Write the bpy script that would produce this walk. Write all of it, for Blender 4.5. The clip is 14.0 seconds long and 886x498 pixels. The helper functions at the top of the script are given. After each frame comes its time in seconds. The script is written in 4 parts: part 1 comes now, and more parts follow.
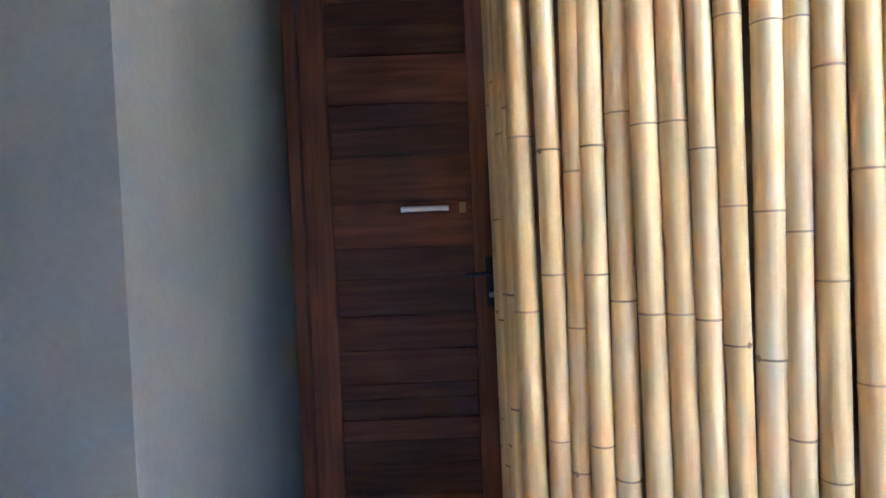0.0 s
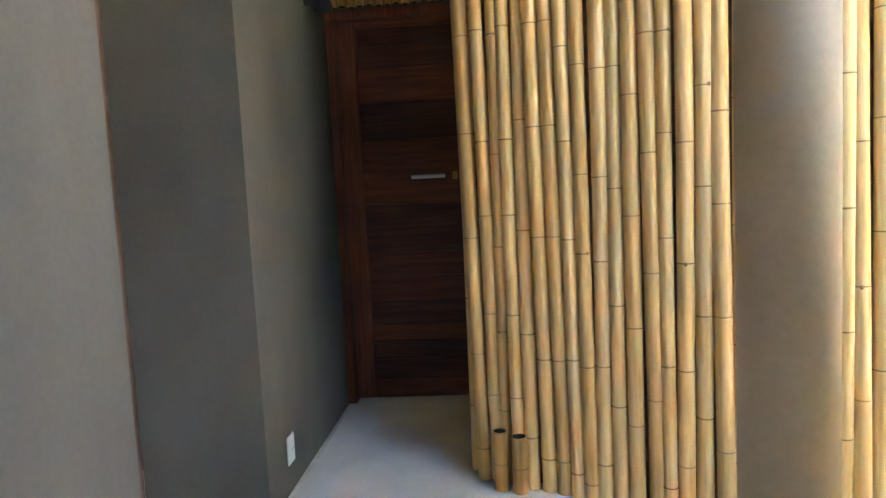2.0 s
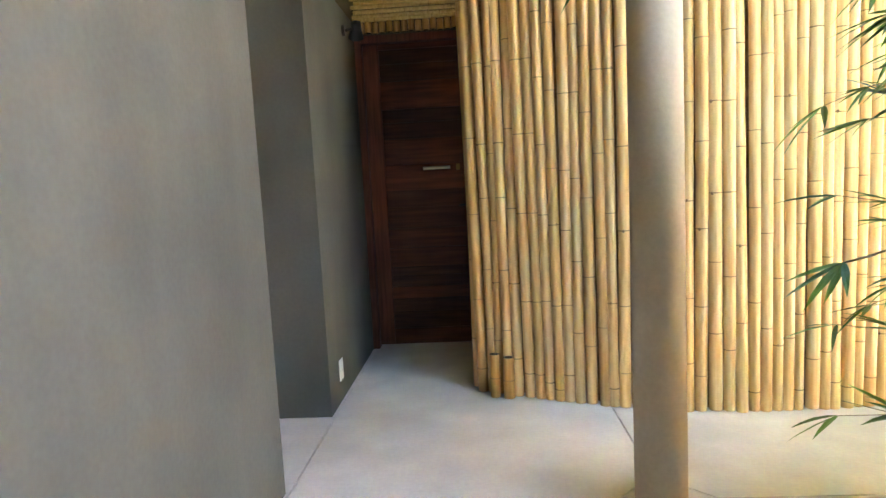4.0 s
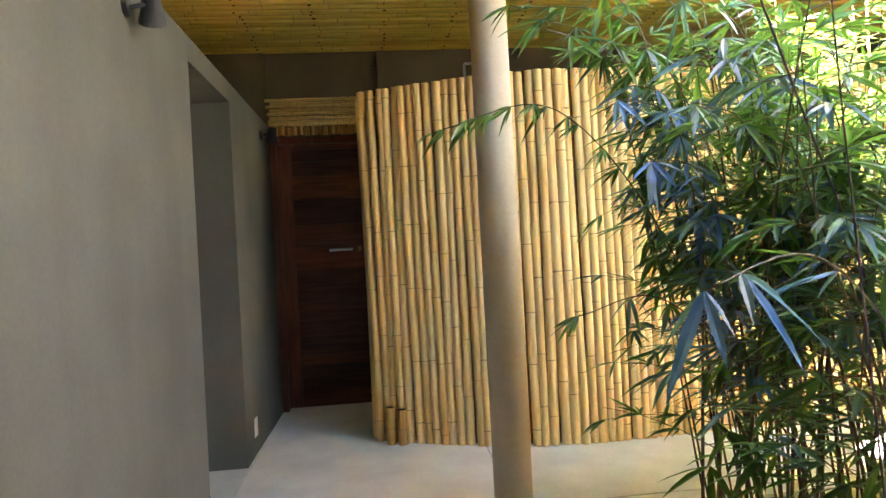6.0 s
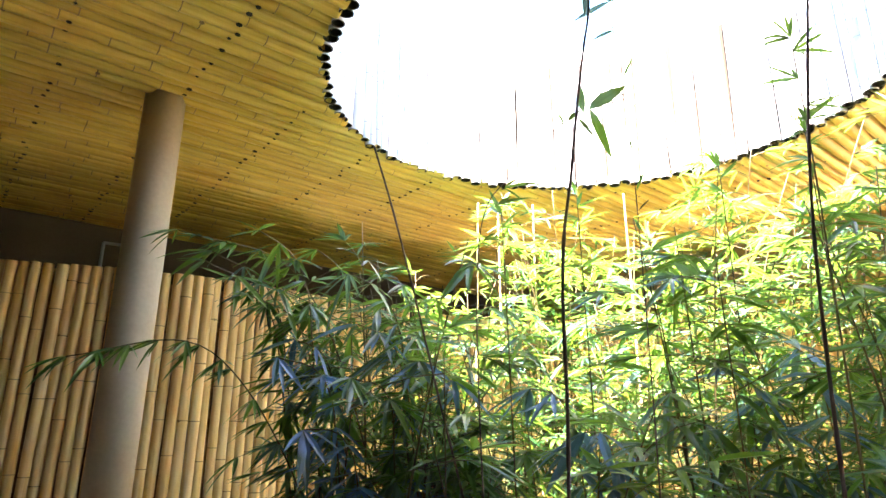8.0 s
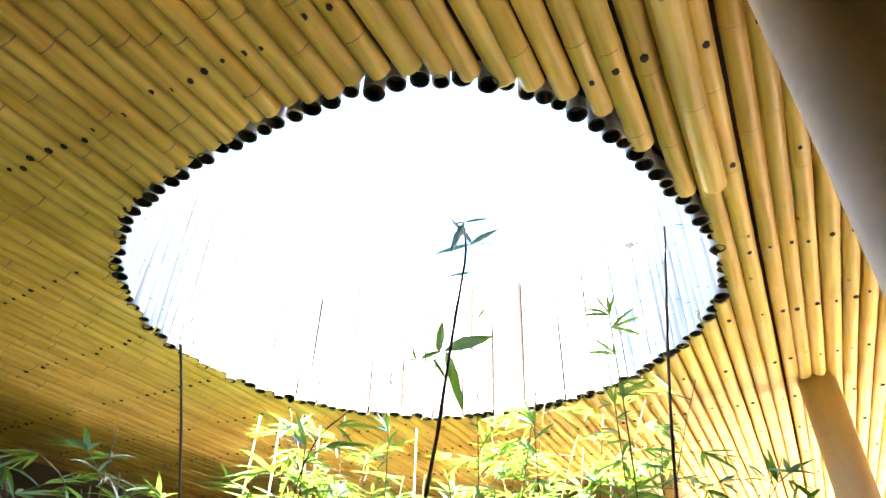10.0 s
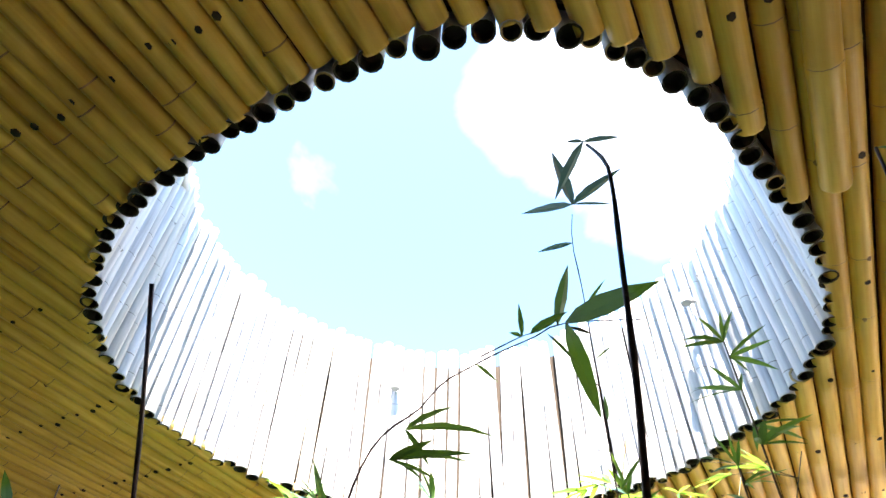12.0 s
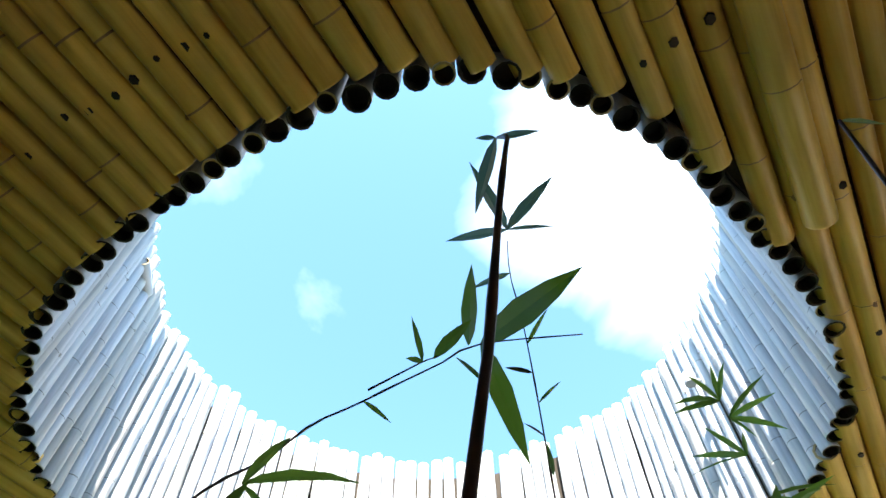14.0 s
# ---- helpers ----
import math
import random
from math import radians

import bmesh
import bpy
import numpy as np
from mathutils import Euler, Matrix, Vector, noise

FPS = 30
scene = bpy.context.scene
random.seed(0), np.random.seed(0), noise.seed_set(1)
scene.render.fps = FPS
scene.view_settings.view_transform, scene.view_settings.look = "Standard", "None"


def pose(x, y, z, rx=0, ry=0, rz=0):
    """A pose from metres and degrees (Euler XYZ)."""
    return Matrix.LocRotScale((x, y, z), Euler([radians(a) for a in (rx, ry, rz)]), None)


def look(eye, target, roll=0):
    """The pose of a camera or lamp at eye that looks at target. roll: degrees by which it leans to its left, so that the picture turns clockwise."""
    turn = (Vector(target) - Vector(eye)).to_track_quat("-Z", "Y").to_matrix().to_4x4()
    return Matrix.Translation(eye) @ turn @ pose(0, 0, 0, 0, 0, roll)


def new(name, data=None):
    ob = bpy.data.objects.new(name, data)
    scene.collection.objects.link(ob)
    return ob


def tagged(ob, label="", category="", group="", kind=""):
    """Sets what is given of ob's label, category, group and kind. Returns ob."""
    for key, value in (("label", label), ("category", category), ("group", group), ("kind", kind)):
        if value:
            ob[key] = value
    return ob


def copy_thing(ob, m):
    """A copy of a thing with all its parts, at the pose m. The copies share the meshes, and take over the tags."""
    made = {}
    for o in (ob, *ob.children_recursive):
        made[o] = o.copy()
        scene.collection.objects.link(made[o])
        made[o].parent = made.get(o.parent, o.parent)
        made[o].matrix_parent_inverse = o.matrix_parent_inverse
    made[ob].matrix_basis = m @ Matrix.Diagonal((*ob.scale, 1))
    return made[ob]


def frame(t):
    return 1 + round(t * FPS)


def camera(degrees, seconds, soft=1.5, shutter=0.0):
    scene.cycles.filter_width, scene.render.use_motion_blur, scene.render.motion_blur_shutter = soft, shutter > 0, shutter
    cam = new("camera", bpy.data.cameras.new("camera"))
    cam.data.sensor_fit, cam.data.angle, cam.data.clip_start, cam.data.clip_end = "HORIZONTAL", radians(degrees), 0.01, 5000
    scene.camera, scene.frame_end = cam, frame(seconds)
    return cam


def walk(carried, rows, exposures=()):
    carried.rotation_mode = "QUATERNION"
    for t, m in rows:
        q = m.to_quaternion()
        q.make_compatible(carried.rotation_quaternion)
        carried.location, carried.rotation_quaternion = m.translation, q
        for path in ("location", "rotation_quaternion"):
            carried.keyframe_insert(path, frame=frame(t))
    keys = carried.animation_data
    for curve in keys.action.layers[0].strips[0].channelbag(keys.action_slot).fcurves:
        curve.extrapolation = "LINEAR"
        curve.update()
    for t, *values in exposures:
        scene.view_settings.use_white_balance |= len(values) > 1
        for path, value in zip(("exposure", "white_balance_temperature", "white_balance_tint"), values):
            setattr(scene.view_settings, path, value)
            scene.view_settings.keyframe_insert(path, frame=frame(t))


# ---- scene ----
cam = camera(71.3, 14.0)
PATH = [
    (0, (0.162, 0.592, 1.137), (0.179, 2.591, 1.076), -2.4),
    (0.5, (0.228, 0.347, 1.137), (0.204, 2.345, 1.052), -2.6),
    (1, (0.265, 0.087, 1.135), (0.196, 2.083, 1.029), -2.8),
    (1.5, (0.367, -0.146, 1.121), (0.244, 1.846, 0.988), -3.1),
    (2, (0.417, -0.365, 1.106), (0.273, 1.623, 0.939), -2.9),
    (4.5, (0.377, -1.46, 1.125), (0.262, 0.525, 0.911), -3.0),
    (5, (0.467, -1.664, 1.129), (0.34, 0.323, 0.949), -2.7),
    (5.5, (0.46, -1.787, 1.111), (0.437, 0.212, 1.068), -2.7),
    (6, (0.433, -1.921, 1.158), (0.63, 0.07, 1.168), -3.1),
    (6.5, (0.456, -1.995, 1.199), (0.854, -0.037, 1.295), -2.7),
    (7, (0.511, -2.052, 1.232), (1.192, -0.191, 1.501), -1.3),
    (7.5, (0.447, -2.009, 1.321), (1.432, -0.32, 1.741), 0.2),
    (8, (0.377, -1.868, 1.381), (1.588, -0.378, 1.942), 0.5),
    (8.5, (0.4, -1.806, 1.416), (1.749, -0.535, 2.169), 1.2),
    (9, (0.383, -1.721, 1.448), (1.805, -0.713, 2.429), 1.1),
    (9.2, (0.367, -1.705, 1.462), (1.821, -0.786, 2.482), 1.0),
    (11.3, (0.625, -1.509, 1.527), (1.894, -0.795, 2.897), 1.9),
    (11.5, (0.664, -1.463, 1.532), (1.908, -0.76, 2.931), 1.7),
    (12, (0.759, -1.312, 1.546), (1.975, -0.645, 2.986), 2.0),
    (12.5, (0.832, -1.257, 1.549), (2.03, -0.625, 3.021), 1.8),
    (13, (0.886, -1.271, 1.564), (2.002, -0.672, 3.112), 1.7),
    (13.5, (0.928, -1.313, 1.572), (1.954, -0.742, 3.191), 1.0),
    (14, (0.976, -1.334, 1.584), (1.925, -0.788, 3.258), -0.8),
]
EXPOSURES = [(0, 7.3, 5050, 35), (0.6, 6.95, 5500, 34), (1.3, 6.65, 6150, 32), (2.2, 6.35, 6250, 31), (5, 6.5, 6600, 26), (6.5, 5.6, 7050, 27), (7.0, 5.3, 7100, 27), (9.2, 4.75, 6900, 20), (11.3, 4.4, 6900, 22), (12.0, 3.55, 6900, 17), (12.6, 3.2, 6700, 15), (14, 2.9, 6450, 8)]
walk(cam, [(t, look(eye, target, roll)) for t, eye, target, roll in PATH], EXPOSURES)

# ---- daylight ----
SUN_AZ, SUN_EL = 212.0, 66.0   # where the sun stands: degrees from +x towards +y, and above the horizon
world = bpy.data.worlds.new("sky")
scene.world = world
world.use_nodes = True
wn, wl = world.node_tree.nodes, world.node_tree.links
sky = wn.new("ShaderNodeTexSky")
sky.sky_type, sky.sun_disc = "NISHITA", False
sky.ozone_density, sky.dust_density = 0.0, 0.4
sky.sun_elevation, sky.sun_rotation = radians(SUN_EL), radians(90 - SUN_AZ)
way, shift, cloud, veil, blend = wn.new("ShaderNodeTexCoord"), wn.new("ShaderNodeMapping"), wn.new("ShaderNodeTexNoise"), wn.new("ShaderNodeValToRGB"), wn.new("ShaderNodeMix")
shift.inputs["Location"].default_value, shift.inputs["Scale"].default_value = (0.4, 1.3, 0.2), (1.0, 0.75, 1.0)
cloud.inputs["Scale"].default_value, cloud.inputs["Detail"].default_value, cloud.inputs["Distortion"].default_value = 2.6, 8.0, 0.4
bank, bank_edge, heap = wn.new("ShaderNodeVectorMath"), wn.new("ShaderNodeMapRange"), wn.new("ShaderNodeMath")
bank.operation, heap.operation = "DOT_PRODUCT", "ADD"      # a white cloud stands high in the east
bank.inputs[1].default_value = (0.50, -0.12, 0.857)
for name, value in (("From Min", 0.93), ("From Max", 0.995), ("To Min", -0.19), ("To Max", 0.36)):
    bank_edge.inputs[name].default_value = value
veil.color_ramp.elements[0].position, veil.color_ramp.elements[1].position = 0.41, 0.98
blend.data_type = "RGBA"
blend.inputs[7].default_value = (8.0, 8.4, 8.8, 1)
wl.new(way.outputs["Generated"], shift.inputs[0])
wl.new(shift.outputs[0], cloud.inputs["Vector"])
wl.new(way.outputs["Generated"], bank.inputs[0])
wl.new(bank.outputs["Value"], bank_edge.inputs[0])
wl.new(cloud.outputs["Fac"], heap.inputs[0])
wl.new(bank_edge.outputs[0], heap.inputs[1])
wl.new(heap.outputs[0], veil.inputs[0])
wl.new(veil.outputs[0], blend.inputs[0])
clear = wn.new("ShaderNodeMix")
clear.data_type, clear.blend_type = "RGBA", "MULTIPLY"
clear.inputs[0].default_value = 1.0
clear.inputs[7].default_value = (0.77, 1.01, 1.04, 1)
wl.new(sky.outputs[0], clear.inputs[6])
wl.new(clear.outputs[2], blend.inputs[6])
wl.new(blend.outputs[2], wn["Background"].inputs[0])
wn["Background"].inputs[1].default_value = 0.075
sun = new("sun", bpy.data.lights.new("sun", "SUN"))
sun.data.energy, sun.data.angle, sun.data.color = 5.0, radians(0.5), (1.0, 0.95, 0.86)
SUN_DIR = Vector((math.cos(radians(SUN_AZ)) * math.cos(radians(SUN_EL)), math.sin(radians(SUN_AZ)) * math.cos(radians(SUN_EL)), math.sin(radians(SUN_EL))))
sun.matrix_world = look(SUN_DIR * 30, (0, 0, 0))


# ---- materials ----
def mat(name, rough=0.6, spec=0.4, metal=0.0):
    m = bpy.data.materials.new(name)
    m.use_nodes = True
    b = m.node_tree.nodes["Principled BSDF"]
    b.inputs["Roughness"].default_value = rough
    b.inputs["Specular IOR Level"].default_value = spec
    b.inputs["Metallic"].default_value = metal
    return m, m.node_tree.nodes, m.node_tree.links, b


def noise_tex(n, l, scale, detail=4.0, stretch=(1, 1, 1), coord="Object", shift=False):
    tc, mp, tx = n.new("ShaderNodeTexCoord"), n.new("ShaderNodeMapping"), n.new("ShaderNodeTexNoise")
    mp.inputs["Scale"].default_value = stretch
    tx.inputs["Scale"].default_value, tx.inputs["Detail"].default_value = scale, detail
    if shift:   # each object takes its own piece of the pattern
        oi, k = n.new("ShaderNodeObjectInfo"), n.new("ShaderNodeVectorMath")
        k.operation = "MULTIPLY_ADD"
        k.inputs[1].default_value = (31.0, 17.0, 23.0)
        l.new(oi.outputs["Random"], k.inputs[0])
        l.new(tc.outputs[coord], k.inputs[2])
        l.new(k.outputs[0], mp.inputs[0])
    else:
        l.new(tc.outputs[coord], mp.inputs[0])
    l.new(mp.outputs[0], tx.inputs["Vector"])
    return tx.outputs["Fac"]


def ramp(n, l, fac, stops):
    r = n.new("ShaderNodeValToRGB")
    while len(r.color_ramp.elements) < len(stops):
        r.color_ramp.elements.new(0.5)
    for e, (p, c) in zip(r.color_ramp.elements, stops):
        e.position, e.color = p, (*c, 1)
    l.new(fac, r.inputs[0])
    return r.outputs[0]


def mix(n, l, a, b, fac, mode="MIX"):
    x = n.new("ShaderNodeMix")
    x.data_type, x.blend_type = "RGBA", mode
    for sock, v in ((x.inputs[0], fac), (x.inputs[6], a), (x.inputs[7], b)):
        if isinstance(v, (int, float)):
            sock.default_value = v
        elif isinstance(v, tuple):
            sock.default_value = (*v, 1)
        else:
            l.new(v, sock)
    return x.outputs[2]


def bump(n, l, b, height, strength=0.2, dist=0.01):
    k = n.new("ShaderNodeBump")
    k.inputs["Strength"].default_value, k.inputs["Distance"].default_value = strength, dist
    l.new(height, k.inputs["Height"])
    l.new(k.outputs[0], b.inputs["Normal"])


def bamboo(name, dark, mid, light, stretch, rough=0.45, island=False, stain=0.35):
    """Dried culm: long fibres, blotches, each culm a little different."""
    m, n, l, b = mat(name, rough, 0.4)
    fibre = noise_tex(n, l, 9.0, 5.0, stretch, shift=not island)
    blot = noise_tex(n, l, 3.0, 3.0, shift=not island)
    base = ramp(n, l, fibre, [(0.25, dark), (0.5, mid), (0.8, light)])
    if island:
        g = n.new("ShaderNodeNewGeometry")
        rnd = g.outputs["Random Per Island"]
    else:
        g = n.new("ShaderNodeObjectInfo")
        rnd = g.outputs["Random"]
    tint = ramp(n, l, rnd, [(0.0, (0.84, 0.76, 0.62)), (0.5, (1, 1, 1)), (1.0, (1.06, 1.03, 0.93))])
    base = mix(n, l, base, tint, 1.0, "MULTIPLY")
    spots = ramp(n, l, blot, [(0.3, (0.66, 0.52, 0.36)), (0.52, (1, 1, 1))])
    base = mix(n, l, base, spots, stain, "MULTIPLY")
    l.new(base, b.inputs["Base Color"])
    bump(n, l, b, fibre, 0.12, 0.004)
    return m


def plaster(name, c1, c2, rough=0.9):
    m, n, l, b = mat(name, rough, 0.2)
    big = noise_tex(n, l, 1.3, 5.0)
    streak = noise_tex(n, l, 2.2, 4.0, (1.6, 1.6, 0.35))
    fine = noise_tex(n, l, 60.0, 5.0)
    c = mix(n, l, ramp(n, l, big, [(0.3, c1), (0.7, c2)]), ramp(n, l, streak, [(0.3, (0.78, 0.78, 0.76)), (0.7, (1.08, 1.08, 1.05))]), 0.7, "MULTIPLY")
    c = mix(n, l, c, ramp(n, l, fine, [(0.3, (0.9, 0.9, 0.9)), (0.7, (1.05, 1.05, 1.05))]), 0.6, "MULTIPLY")
    l.new(c, b.inputs["Base Color"])
    bump(n, l, b, mix(n, l, big, fine, 0.35), 0.25, 0.006)
    return m


def wood(name, c1, c2, c3, stretch, rough=0.55):
    m, n, l, b = mat(name, rough, 0.35)
    g = noise_tex(n, l, 6.0, 6.0, stretch)
    big = noise_tex(n, l, 2.5, 3.0)
    c = ramp(n, l, g, [(0.25, c1), (0.5, c2), (0.8, c3)])
    c = mix(n, l, c, ramp(n, l, big, [(0.3, (0.55, 0.5, 0.48)), (0.65, (1.1, 1.05, 1.0))]), 0.7, "MULTIPLY")
    o = n.new("ShaderNodeObjectInfo")
    c = mix(n, l, c, ramp(n, l, o.outputs["Random"], [(0, (0.75, 0.72, 0.7)), (1, (1.15, 1.1, 1.05))]), 0.8, "MULTIPLY")
    l.new(c, b.inputs["Base Color"])
    bump(n, l, b, g, 0.3, 0.003)
    return m


def plain(name, c, rough=0.5, metal=0.0, spec=0.4, vary=0.12):
    m, n, l, b = mat(name, rough, spec, metal)
    f = noise_tex(n, l, 18.0, 4.0)
    lo, hi = tuple(v * (1 - vary) for v in c), tuple(v * (1 + vary) for v in c)
    l.new(ramp(n, l, f, [(0.3, lo), (0.7, hi)]), b.inputs["Base Color"])
    return m


def leaf_mat(name, c1, c2, c3, sheen_mottle):
    m, n, l, b = mat(name, 0.33, 0.5)
    g = n.new("ShaderNodeNewGeometry")
    c = ramp(n, l, g.outputs["Random Per Island"], [(0.0, c1), (0.6, c2), (1.0, c3)])
    # patches: painted sky sheen on green leaves, plain mottling on dry ones
    patch_noise = noise_tex(n, l, 5.0, 2.0)
    c = mix(n, l, c, sheen_mottle, ramp(n, l, patch_noise, [(0.52, (0, 0, 0)), (0.66, (0.75, 0.75, 0.75))]))
    l.new(c, b.inputs["Base Color"])
    tr = n.new("ShaderNodeBsdfTranslucent")
    l.new(mix(n, l, c, (0.50, 0.78, 0.03), 0.28, "SCREEN"), tr.inputs[0])
    ms = n.new("ShaderNodeMixShader")
    ms.inputs[0].default_value = 0.40
    l.new(b.outputs[0], ms.inputs[1])
    l.new(tr.outputs[0], ms.inputs[2])
    l.new(ms.outputs[0], n["Material Output"].inputs[0])
    return m


M_WALL_CULM = bamboo("dried_bamboo_pale", (0.69, 0.41, 0.15), (0.84, 0.57, 0.25), (0.90, 0.68, 0.36), (7, 7, 0.35), 0.34)
M_CEIL_CULM = bamboo("dried_bamboo_gold", (0.56, 0.34, 0.06), (0.72, 0.48, 0.105), (0.82, 0.61, 0.17), (0.35, 7, 7), island=True)
M_PANEL_CULM = bamboo("dried_reed", (0.42, 0.26, 0.09), (0.55, 0.37, 0.15), (0.66, 0.48, 0.24), (0.35, 7, 7))
M_SHAFT_CULM = bamboo("whitewashed_bamboo", (0.40, 0.405, 0.44), (0.56, 0.57, 0.62), (0.65, 0.66, 0.70), (7, 7, 0.35), 0.6, stain=0.15)
M_STUB_CULM = bamboo("bamboo_orange", (0.40, 0.19, 0.05), (0.55, 0.30, 0.09), (0.66, 0.42, 0.16), (7, 7, 0.35))
M_NODE = plain("bamboo_node", (0.34, 0.20, 0.09), 0.7, vary=0.4)
M_NODE_GREY = plain("bamboo_node_whitewashed", (0.24, 0.22, 0.20), 0.8)
# near-black colour holds the shade inside culm ends, gaps and nail holes
M_HOLLOW_SHADE = plain("bamboo_hollow_shade", (0.045, 0.032, 0.022), 0.9)
M_CUT = plain("bamboo_cut_end", (0.42, 0.31, 0.15), 0.8)
M_PLASTER = plaster("grey_plaster", (0.108, 0.107, 0.091), (0.160, 0.158, 0.134))
M_OCHRE = plaster("ochre_plaster", (0.36, 0.24, 0.10), (0.46, 0.32, 0.15))
M_DARK_PLASTER = plaster("brown_plaster", (0.10, 0.075, 0.05), (0.16, 0.12, 0.08))
M_MUD = plaster("rough_brown_mortar", (0.10, 0.065, 0.045), (0.17, 0.115, 0.08), 0.95)
M_CONCRETE = plaster("pale_concrete", (0.70, 0.69, 0.67), (0.79, 0.785, 0.765), 0.65)
M_JOINT = plain("joint", (0.20, 0.18, 0.15), 0.95)
M_COLUMN = plaster("beige_column_paint", (0.49, 0.39, 0.26), (0.56, 0.45, 0.31), 0.7)
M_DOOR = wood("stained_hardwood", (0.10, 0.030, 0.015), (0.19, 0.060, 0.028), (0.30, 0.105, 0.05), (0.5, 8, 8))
# darker copy of the door wood, for the leaf and recessed panels
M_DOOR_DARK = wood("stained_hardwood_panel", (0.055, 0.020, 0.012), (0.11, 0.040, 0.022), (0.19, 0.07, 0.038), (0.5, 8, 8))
M_FRAME = wood("stained_hardwood_frame", (0.11, 0.034, 0.018), (0.20, 0.066, 0.034), (0.30, 0.11, 0.058), (8, 8, 0.5))
M_STEEL = plain("brushed_steel", (0.62, 0.62, 0.62), 0.35, 1.0)
M_BRASS = plain("tarnished_brass", (0.45, 0.28, 0.10), 0.45, 1.0)
M_BLACK = plain("black_metal", (0.03, 0.03, 0.032), 0.45)
M_WHITE = plain("white_plastic", (0.78, 0.78, 0.76), 0.4, vary=0.03)
M_GREYPVC = plain("grey_conduit", (0.3, 0.31, 0.32), 0.5)
M_GRAVEL = plaster("pale_gravel", (0.44, 0.39, 0.30), (0.68, 0.63, 0.54), 0.95)
M_SOIL = plaster("garden_soil", (0.18, 0.14, 0.09), (0.30, 0.24, 0.16), 0.95)
M_LITTER = leaf_mat("dry_leaves", (0.30, 0.20, 0.08), (0.45, 0.34, 0.17), (0.55, 0.46, 0.28), (0.48, 0.42, 0.30))
M_LEAF = leaf_mat("bamboo_leaf", (0.010, 0.048, 0.018), (0.030, 0.125, 0.028), (0.11, 0.23, 0.04), (0.05, 0.12, 0.19))
# blue base colours put the reflected sky into the leaf itself
M_LEAF_SHEEN = leaf_mat("blue_sheen_bamboo_leaf", (0.010, 0.045, 0.055), (0.025, 0.085, 0.17), (0.05, 0.15, 0.34), (0.07, 0.18, 0.42))
M_STEM = plain("green_brown_stem", (0.10, 0.075, 0.03), 0.5, vary=0.35)
M_STEM_DARK = plain("dark_purple_stem", (0.085, 0.050, 0.058), 0.5, vary=0.3)
M_STEM_SUNLIT = plain("pale_sunlit_stem", (0.55, 0.45, 0.22), 0.5, vary=0.2)


# ---- building blocks ----
def mesh_of(name, verts, faces, mats, idx=None, smooth=False):
    me = bpy.data.meshes.new(name)
    me.from_pydata([tuple(v) for v in verts], [], faces)
    for m in mats:
        me.materials.append(m)
    if idx is not None:
        me.polygons.foreach_set("material_index", idx)
    if smooth:
        me.polygons.foreach_set("use_smooth", [True] * len(me.polygons) if idx is None else [i < 2 for i in idx])
    me.update()
    return me


def empty(name, m=None):
    ob = new(name)
    if m is not None:
        ob.matrix_world = m
    return ob


def part(name, bm, material, parent, label=""):
    me = bpy.data.meshes.new(name)
    bm.to_mesh(me)
    bm.free()
    me.materials.append(material)
    ob = new(name, me)
    ob.parent = parent
    return tagged(ob, label)


def child(name, me, parent, m=None, label=""):
    ob = new(name, me)
    ob.parent = parent
    if m is not None:
        ob.matrix_local = m
    return tagged(ob, label)


def box(bm, x0, x1, y0, y1, z0, z1, bevel=0.0):
    r = bmesh.ops.create_cube(bm, size=1.0, matrix=Matrix.Translation(((x0 + x1) / 2, (y0 + y1) / 2, (z0 + z1) / 2)) @ Matrix.Diagonal((x1 - x0, y1 - y0, z1 - z0, 1)))
    if bevel:
        es = {e for v in r["verts"] for e in v.link_edges}
        bmesh.ops.bevel(bm, geom=list(es), offset=bevel, segments=2, affect="EDGES", profile=0.6)
    return bm


def boxed(x0, x1, y0, y1, z0, z1, bevel=0.0):
    return box(bmesh.new(), x0, x1, y0, y1, z0, z1, bevel)


def rod(bm, a, b, r, sides=12, r2=None):
    a, b = Vector(a), Vector(b)
    q = (b - a).to_track_quat("Z", "Y").to_matrix().to_4x4()
    bmesh.ops.create_cone(bm, cap_ends=True, segments=sides, radius1=r, radius2=r if r2 is None else r2, depth=(b - a).length, matrix=Matrix.Translation((a + b) / 2) @ q)
    return bm


def culm_rings(length, r, rng, gap=0.3, z0=None):
    """Rings (z, radius, material of the band above it) of a culm with swollen nodes."""
    out = [(0.0, r, 0), (0.006, r, 0)]
    z = rng.uniform(0.05, gap) if z0 is None else z0
    while z < length - 0.03:
        out += [(z - 0.011, r * 0.995, 0), (z - 0.003, r * 1.045, 1), (z + 0.0015, r * 0.98, 0), (z + 0.007, r * 1.04, 0), (z + 0.02, r, 0)]
        z += gap * rng.uniform(0.75, 1.25)
    out += [(length - 0.006, r * 0.985, 0), (length, r * 0.98, 0)]
    return [o for i, o in enumerate(out) if i == 0 or o[0] > out[i - 1][0] + 0.0005]


